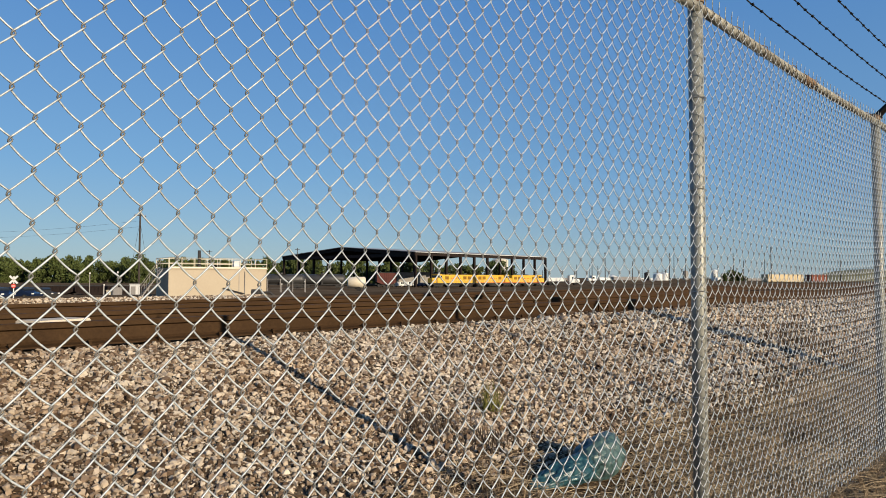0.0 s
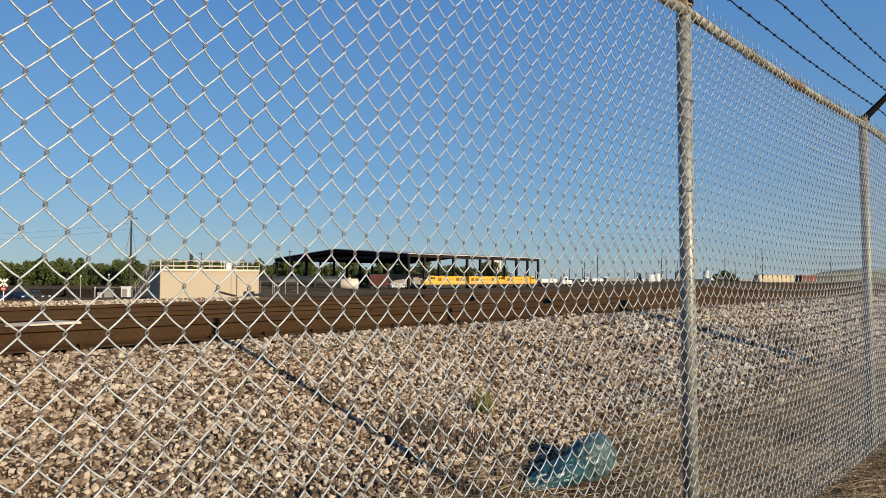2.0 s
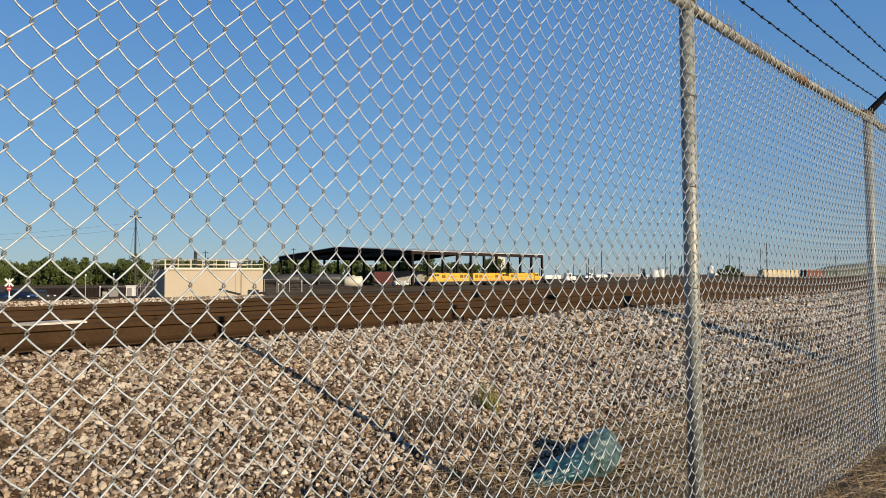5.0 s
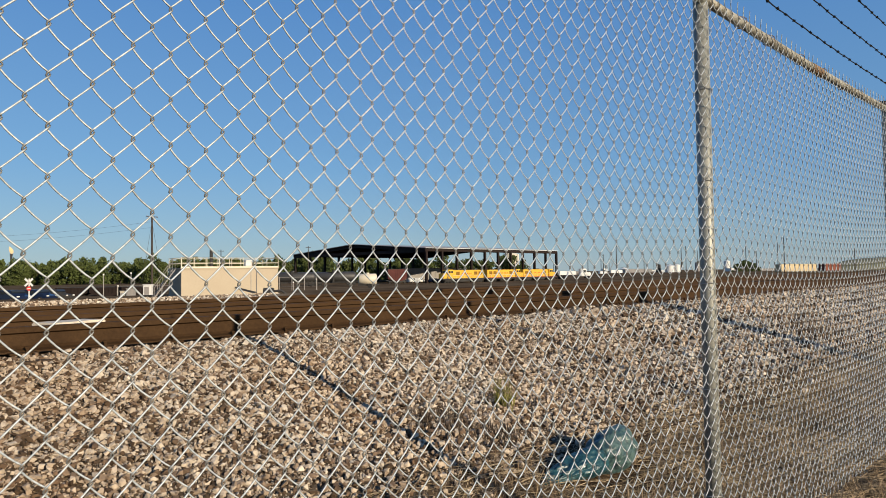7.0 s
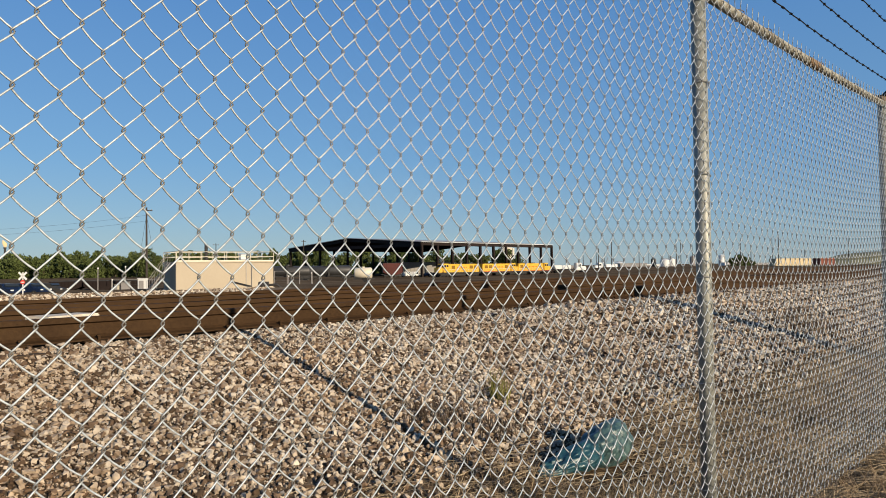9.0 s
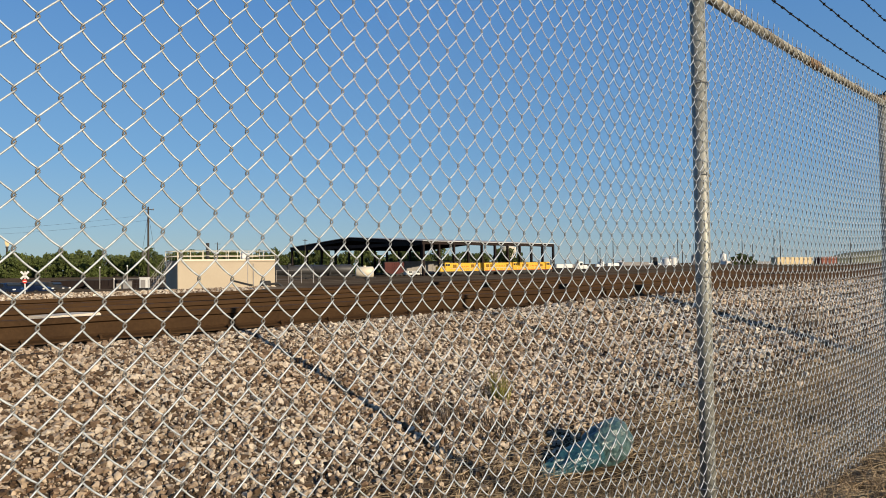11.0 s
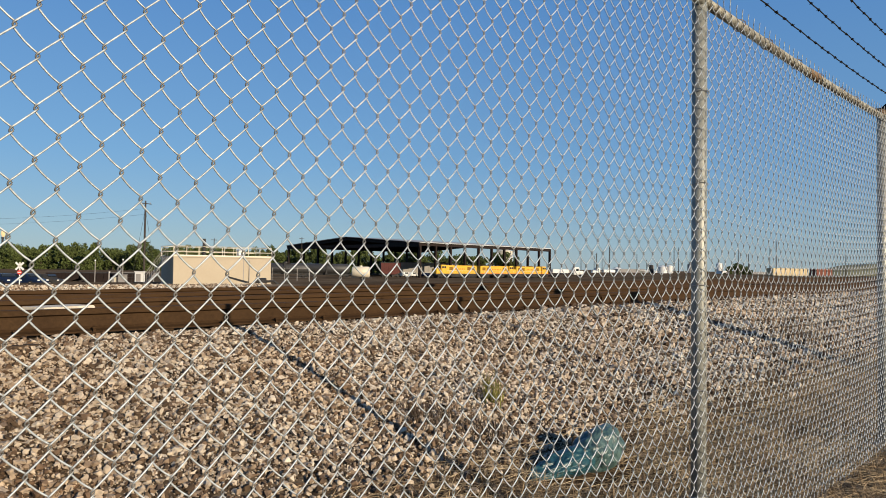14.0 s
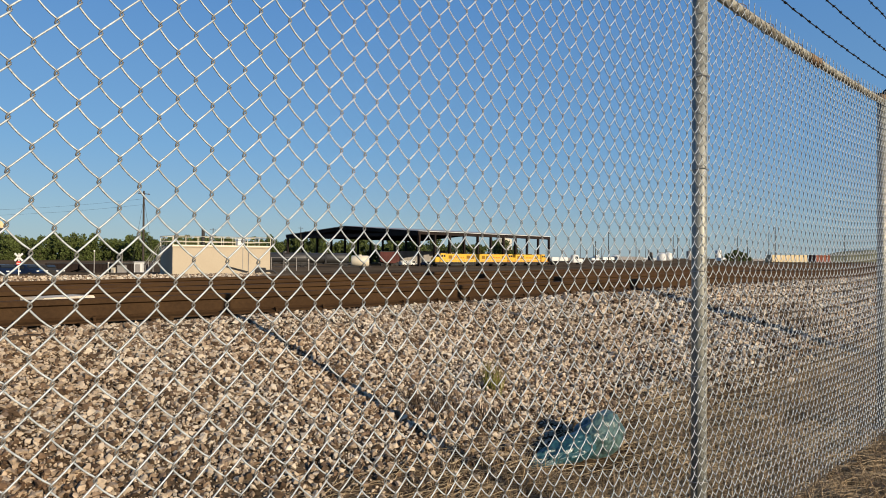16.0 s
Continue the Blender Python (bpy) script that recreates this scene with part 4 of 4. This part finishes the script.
crossing_sign()


def utility_pole(px, depth, top, base, arms=1, r=0.14):
    x, y, z = at_site(px, depth, base)
    z = min(z, land(x, y))
    h = height_at((491.3 - top) / 1.2, depth) - z
    t = thing("utility_pole", (x, y, z), "weathered timber utility pole in the yard", "utility pole", "utility poles", turn=20)
    part("shaft", tube([(0, 0, 0), (0, 0, h)], [r * 1.2, r * 0.8], 10), POLE, t)
    for k in range(arms):
        a = part("crossarm", box((-1.1, -0.06, h - 0.5 - k * 0.9), (1.1, 0.06, h - 0.38 - k * 0.9)), POLE, t)
        for xx in (-0.95, 0.0, 0.95):
            part("insulator", tube([(xx, 0, h - 0.38 - k * 0.9), (xx, 0, h - 0.2 - k * 0.9)], 0.05, 6), GREY, a)
    return t


def unseen_fence_pole(x, y, r, h):
    t = thing("utility_pole", (x, y, land(x, y) - 0.05), "unseen tall timber pole beside the fence, added to cast a shadow across the ballast", "utility pole", "utility poles")
    part("shaft", tube([(0, 0, 0), (0, 0, h * 0.5), (0, 0, h)], [r * 1.1, r, r * 0.85], 14), POLE, t, smooth=True)
    part("cap", tube([(0, 0, h), (0, 0, h + 0.06)], [r * 0.9, r * 0.5], 14), GREY, t, "grey metal cap")


# unseen pole beyond the right edge, added to throw a shadow band on the bank
unseen_fence_pole(9.7, 1.47, 0.14, 7.5)
main_pole = utility_pole(228, 105, 378, 530, 1, 0.15)
for px, depth, top in ((353, 190, 444), (510, 200, 440), (1005, 260, 468), (1032, 240, 462), (1055, 210, 446), (1028, 300, 466), (1103, 280, 462), (1168, 230, 447), (1176, 260, 450), (1196, 300, 458), (1280, 240, 447), (1298, 260, 460), (1335, 280, 446), (1346, 200, 436), (1391, 320, 470), (1467, 240, 450), (1212, 320, 460), (945, 300, 478), (1042, 340, 470), (1120, 360, 472), (1155, 380, 476)):
    utility_pole(px, depth, top, 499, 1 if depth < 250 else 0, 0.13)
for px, depth, top in ((140, 95, 487), (190, 95, 485), (166, 92, 508), (246, 90, 505), (483, 120, 505), (524, 118, 500)):
    x, y, z = at_site(px, depth)
    t = thing("fence_post", (x, y, z), "thin pale steel post in the yard", "post", "yard posts")
    h = height_at((491.3 - top) / 1.2, depth) - z
    part("shaft", tube([(0, 0, 0), (0, 0, h)], 0.06, 8), GREY, t)
    part("cap", tube([(0, 0, h), (0, 0, h + 0.2)], 0.11, 8), WHITE, t)


def flare_stack():
    """A thin stack far beyond the trees with a pale yellow flame leaning at its tip."""
    depth = 620.0
    x, y, z = at_site(-29, depth)
    top = height_at((491.3 - 446) / 1.2, depth) - z
    t = thing("flare_stack", (x, y, z), "dark far-off flare stack with a small yellow flame", "flare stack")
    part("stack", tube([(0, 0, 0), (0, 0, top * 0.6), (0, 0, top)], [1.3, 1.0, 0.9], 10), DARK, t)
    part("tip", tube([(0, 0, top - 1.5), (0, 0, top)], 1.25, 10), DARK, t)
    f = part("flame", tube([(0, 0, 0), (0.3, 0, 1.2), (-0.1, 0, 3.2), (-0.9, 0, 5.2), (-1.5, 0, 6.8)], [0.7, 1.5, 1.8, 1.1, 0.15], 10), FLAME, t, "pale yellow gas flame", smooth=True)
    f.matrix_basis = pose(0, 0, top)
    return f


flame = flare_stack()


def overhead_wires():
    t = thing("overhead_wire", (0, 0, 0), "thin dark wires from the utility pole", "wire")
    a = at_site(228, 105)
    za = height_at((491.3 - 392) / 1.2, 105)
    b = at_site(-420, 120)
    for k, dz in enumerate((0.0, -0.9)):
        pts = []
        for i in range(17):
            u = i / 16
            pts.append((a[0] + (b[0] - a[0]) * u, a[1] + (b[1] - a[1]) * u, za + dz - 3.2 * 4 * u * (1 - u) * 0.5))
        part("wire", tube(pts, 0.013, 5), DARK, t)
    for px in (205, 252):
        g = at_site(px, 104)
        part("guy_wire", tube([(a[0], a[1], za), g], 0.02, 5), DARK, t)


overhead_wires()


def yard_fence(px0, px1, depth, base):
    a, b = at_site(px0, depth), at_site(px1, depth)
    t = thing("yard_fence", a, "distant low chain-link yard fence with steel posts", "fence")
    n = max(2, int(abs(px1 - px0) / 22))
    d = (Vector(b) - Vector(a))
    for k in range(n + 1):
        p = d * (k / n)
        part("post", tube([(p.x, p.y, 0), (p.x, p.y, 1.9)], 0.045, 6), GREY, t)
    for h in (0.6, 1.2, 1.85):
        part("line_wire", tube([(0, 0, h), (d.x, d.y, h)], 0.022 if h > 1.5 else 0.006, 5), GREY, t)


yard_fence(165, 262, 88, 525)
yard_fence(458, 525, 92, 520)


def unit(px, depth, base, w, d, h, mat, name, label):
    x, y, z = at_site(px, depth, base)
    t = thing(name, (x, y, min(z, land(x, y) + 0.0)), label, name.replace("_", " "), turn=math.degrees(HEAD) - 90)
    part("body", box((-w / 2, -d / 2, 0), (w / 2, d / 2, h), 0.05), mat, t)
    part("lid", box((-w / 2 - 0.04, -d / 2 - 0.04, h), (w / 2 + 0.04, d / 2 + 0.04, h + 0.08), 0.02), mat, t)
    part("door", box((-w * 0.3, -d / 2 - 0.03, 0.15 * h), (w * 0.3, -d / 2, 0.85 * h)), GREY, t)
    return t


unit(221, 86, 527, 1.0, 0.8, 1.6, WHITE, "utility_cabinet", "white utility cabinet standing in the yard")
unit(190, 86, 527, 0.9, 0.8, 1.3, GREY, "utility_cabinet", "grey utility cabinet standing in the yard")
unit(175, 86, 527, 0.5, 0.5, 1.0, CREAM, "utility_cabinet", "cream utility cabinet standing in the yard")


def truck(px, depth, base, turn, label):
    t = thing("truck", at_site(px, depth, base), label, "truck", "trucks in the distance", turn)
    part("cab", box((2.2, -1.2, 0.9), (4.2, 1.2, 3.4), 0.2), WHITE, t)
    part("cab_window", box((3.0, -1.22, 2.1), (3.9, 1.22, 2.9)), GLASS, t)
    part("hood", box((4.2, -1.0, 0.9), (5.8, 1.0, 2.2), 0.2), WHITE, t)
    part("bed", box((-5.5, -1.2, 1.0), (2.0, 1.2, 1.4), 0.05), DARK, t)
    part("load", box((-5.0, -1.15, 1.4), (0.5, 1.15, 2.6), 0.1), WHITE, t)
    part("boom", tube([(1.2, 0, 1.4), (-1.0, 0, 5.4), (0.4, 0, 6.5)], [0.22, 0.16, 0.1], 8), GREY, t)
    for x in (-4.4, -3.2, 4.6):
        for y in (-1.1, 1.1):
            part("wheel", tube([(x, y - 0.15, 0.52), (x, y + 0.15, 0.52)], 0.52, 14), RUBBER, t)


truck(979, 225, 505, -36, "white boom truck parked in the distance")
truck(1045, 300, 501, 150, "white flatbed truck parked in the distance")


def silo(px, depth, base, r, h, mat, label):
    t = thing("storage_tank", at_site(px, depth, base), label, "storage tank", "storage tanks in the distance")
    part("shell", tube([(0, 0, 0), (0, 0, h)], r, 24), mat, t, smooth=False)
    part("roof", tube([(0, 0, h), (0, 0, h + r * 0.35)], [r, 0.2], 24), mat, t)
    part("railing", tube([(math.cos(a) * r, math.sin(a) * r, h + 0.9) for a in [2 * math.pi * k / 24 for k in range(25)]], 0.05, 5), GREY, t)
    part("ladder", box((-0.3, -r - 0.1, 0), (0.3, -r, h)), GREY, t)


silo(1148, 330, 500, 2.4, 4.2, WHITE, "white storage tank in the distance")
silo(1160, 340, 500, 1.8, 4.8, WHITE, "white storage tank in the distance")
silo(1128, 335, 500, 1.2, 5.0, DARK, "dark narrow tank in the distance")
silo(1196, 420, 499, 1.6, 7.0, GREY, "grey tall tank in the distance")
silo(870, 420, 500, 5.0, 14.0, CREAM, "pale tall tank behind the canopy")
silo(1247, 380, 498, 1.7, 6.5, WHITE, "white tall tank in the distance")
silo(1068, 380, 500, 2.5, 3.6, WHITE, "low white tank in the distance")
for px, w, h, m, lab in ((1090, 14, 3.2, GREY, "grey low shed in the distance"), (965, 16, 2.4, GREY, "grey low shed in the distance"), (1120, 10, 2.6, WHITE, "white low shed in the distance"), (1262, 9, 3.0, WHITE, "white low shed in the distance"), (1310, 12, 2.6, GREY, "grey low shed in the distance")):
    unit(px, 360, 500, w, 8, h, m, "shed", lab)


def box_car(px, depth, base, length, h, mat, label, turn):
    t = thing("box_trailer", at_site(px, depth, base), label, "trailer", "trailers in the distance", turn)
    part("body", box((-length / 2, -1.3, 1.0), (length / 2, 1.3, h), 0.05), mat, t)
    for k in range(14):
        xx = -length / 2 + 0.3 + (length - 0.6) * k / 13
        part("rib", box((xx - 0.08, -1.36, 1.05), (xx + 0.08, -1.3, h - 0.05)), mat, t)
    part("sill", box((-length / 2, -1.0, 0.75), (length / 2, 1.0, 1.0)), DARK, t)
    for x in (-length / 2 + 1.4, length / 2 - 1.4):
        wheel_set(t, x, 0.48)


box_car(1366, 230, 502, 18.0, 3.4, BUFF, "buff ribbed trailer parked in the distance", -18)
box_car(1424, 250, 501, 9.0, 3.5, BRICK_RED, "brick-red freight car in the distance", -18)


def far_bank():
    x, y, z = at_site(1530, 330)
    t = thing("earth_bank", (x, y, z), "low grass-covered earth bank in the distance", "earth bank", turn=-46)
    bm = bmesh.new()
    bmesh.ops.create_grid(bm, x_segments=60, y_segments=20, size=1)
    for v in bm.verts:
        u, w = v.co.x, v.co.y
        h = max(0.0, 1 - u * u) ** 0.6 * max(0.0, 1 - w * w) ** 0.7
        v.co = Vector((u * 34, w * 14, -0.5 + 6.2 * h * (1 + 0.12 * noise.noise((u * 5, w * 3, 1)))))
    part("slope", bm, HILL, t, smooth=True)


far_bank()


# ---- trees ----
def tree(at, h, spread, seed, label):
    rnd = random.Random(seed)
    t = thing("tree", at, label, "tree", "trees behind the yard", rnd.uniform(0, 360))
    bm = tube([(0, 0, -0.4), (0.1, 0, h * 0.25), (0.0, 0.15, h * 0.55), (0.1, 0.1, h * 0.85)], [0.26, 0.2, 0.12, 0.04], 8)
    for _ in range(7):
        a, z = rnd.uniform(0, 6.283), rnd.uniform(0.2, 0.6) * h
        l = spread * rnd.uniform(0.5, 0.9)
        add_tube(bm, [(0, 0, z), (math.cos(a) * l * 0.5, math.sin(a) * l * 0.5, z + l * 0.3), (math.cos(a) * l, math.sin(a) * l, z + l * 0.45)], [0.09, 0.06, 0.02], 6)
    part("trunk", bm, BARK, t)
    lumps = [(Vector((rnd.gauss(0, 0.5) * spread, rnd.gauss(0, 0.5) * spread, h * rnd.uniform(0.08, 0.95))), rnd.uniform(0.28, 0.5) * spread) for _ in range(20)]
    verts, faces = [], []
    for _ in range(1500):
        c, r = lumps[rnd.randrange(len(lumps))]
        d = Vector([rnd.gauss(0, 1) for _ in range(3)]).normalized()
        p = c + d * r * rnd.uniform(0.55, 1.05)
        p.z = max(0.3, p.z)
        e = Euler([rnd.uniform(0, 6.283) for _ in range(3)]).to_matrix()
        s = rnd.uniform(0.22, 0.42)
        b = len(verts)
        for q in ((-1, -0.6, 0), (1, -0.6, 0.2), (1.1, 0.6, 0), (-0.9, 0.7, 0.25)):
            verts.append(tuple(p + e @ (Vector(q) * s)))
        faces.append((b, b + 1, b + 2, b + 3))
    crown = raw("crown", verts, faces, LEAF)
    crown.parent = t
    return t


TREES = [tree((*site(-0.9, 240 + 4 * k), -2.0), 8.0 + 0.6 * k, 3.4 + 0.2 * k, 40 + k, "leafy green spring tree behind the yard") for k in range(5)]
rnd = random.Random(9)
for row, (depth, dense, top) in enumerate(((330, 11, 464), (365, 12, 458))):
    px = -160
    while px < 885:
        x, y, z = at_site(px + rnd.uniform(-4, 4), depth + rnd.uniform(-8, 8))
        src = TREES[rnd.randrange(5)]
        o = copy_thing(src, pose(x, y, z - 0.3, 0, 0, rnd.uniform(0, 360)))
        k = (height_at((491.3 - top) / 1.2, depth) - z) / 9.3 * rnd.uniform(0.8, 1.1) * (1.0 if px < 480 else 0.92)
        o.scale = (k, k, k)
        px += dense * rnd.uniform(1.6, 2.8)
for px, depth, k in ((1262, 300, 0.5), (1274, 300, 0.66), (1286, 300, 0.55), (1298, 305, 0.36)):
    x, y, z = at_site(px, depth)
    o = copy_thing(TREES[1], pose(x, y, z - 1.0, 0, 0, px))
    o.scale = (k, k, k)


def motions():
    """The bag rocks a little in the wind and the far flame sways."""
    home = bag.matrix_basis.copy()
    rows = []
    for i in range(33):
        t = 0.5 * i
        rows.append((t, home @ pose(0, 0, 0, 0, 0, 0.8 * math.sin(1.3 * t) + 0.4 * math.sin(3.1 * t))))
    walk(bag, rows)
    home = flame.matrix_basis.copy()
    walk(flame, [(0.4 * i, home @ pose(0, 0, 0, 7 * math.sin(1.9 * i), 9 * math.sin(2.7 * i + 1), 0)) for i in range(41)])


motions()
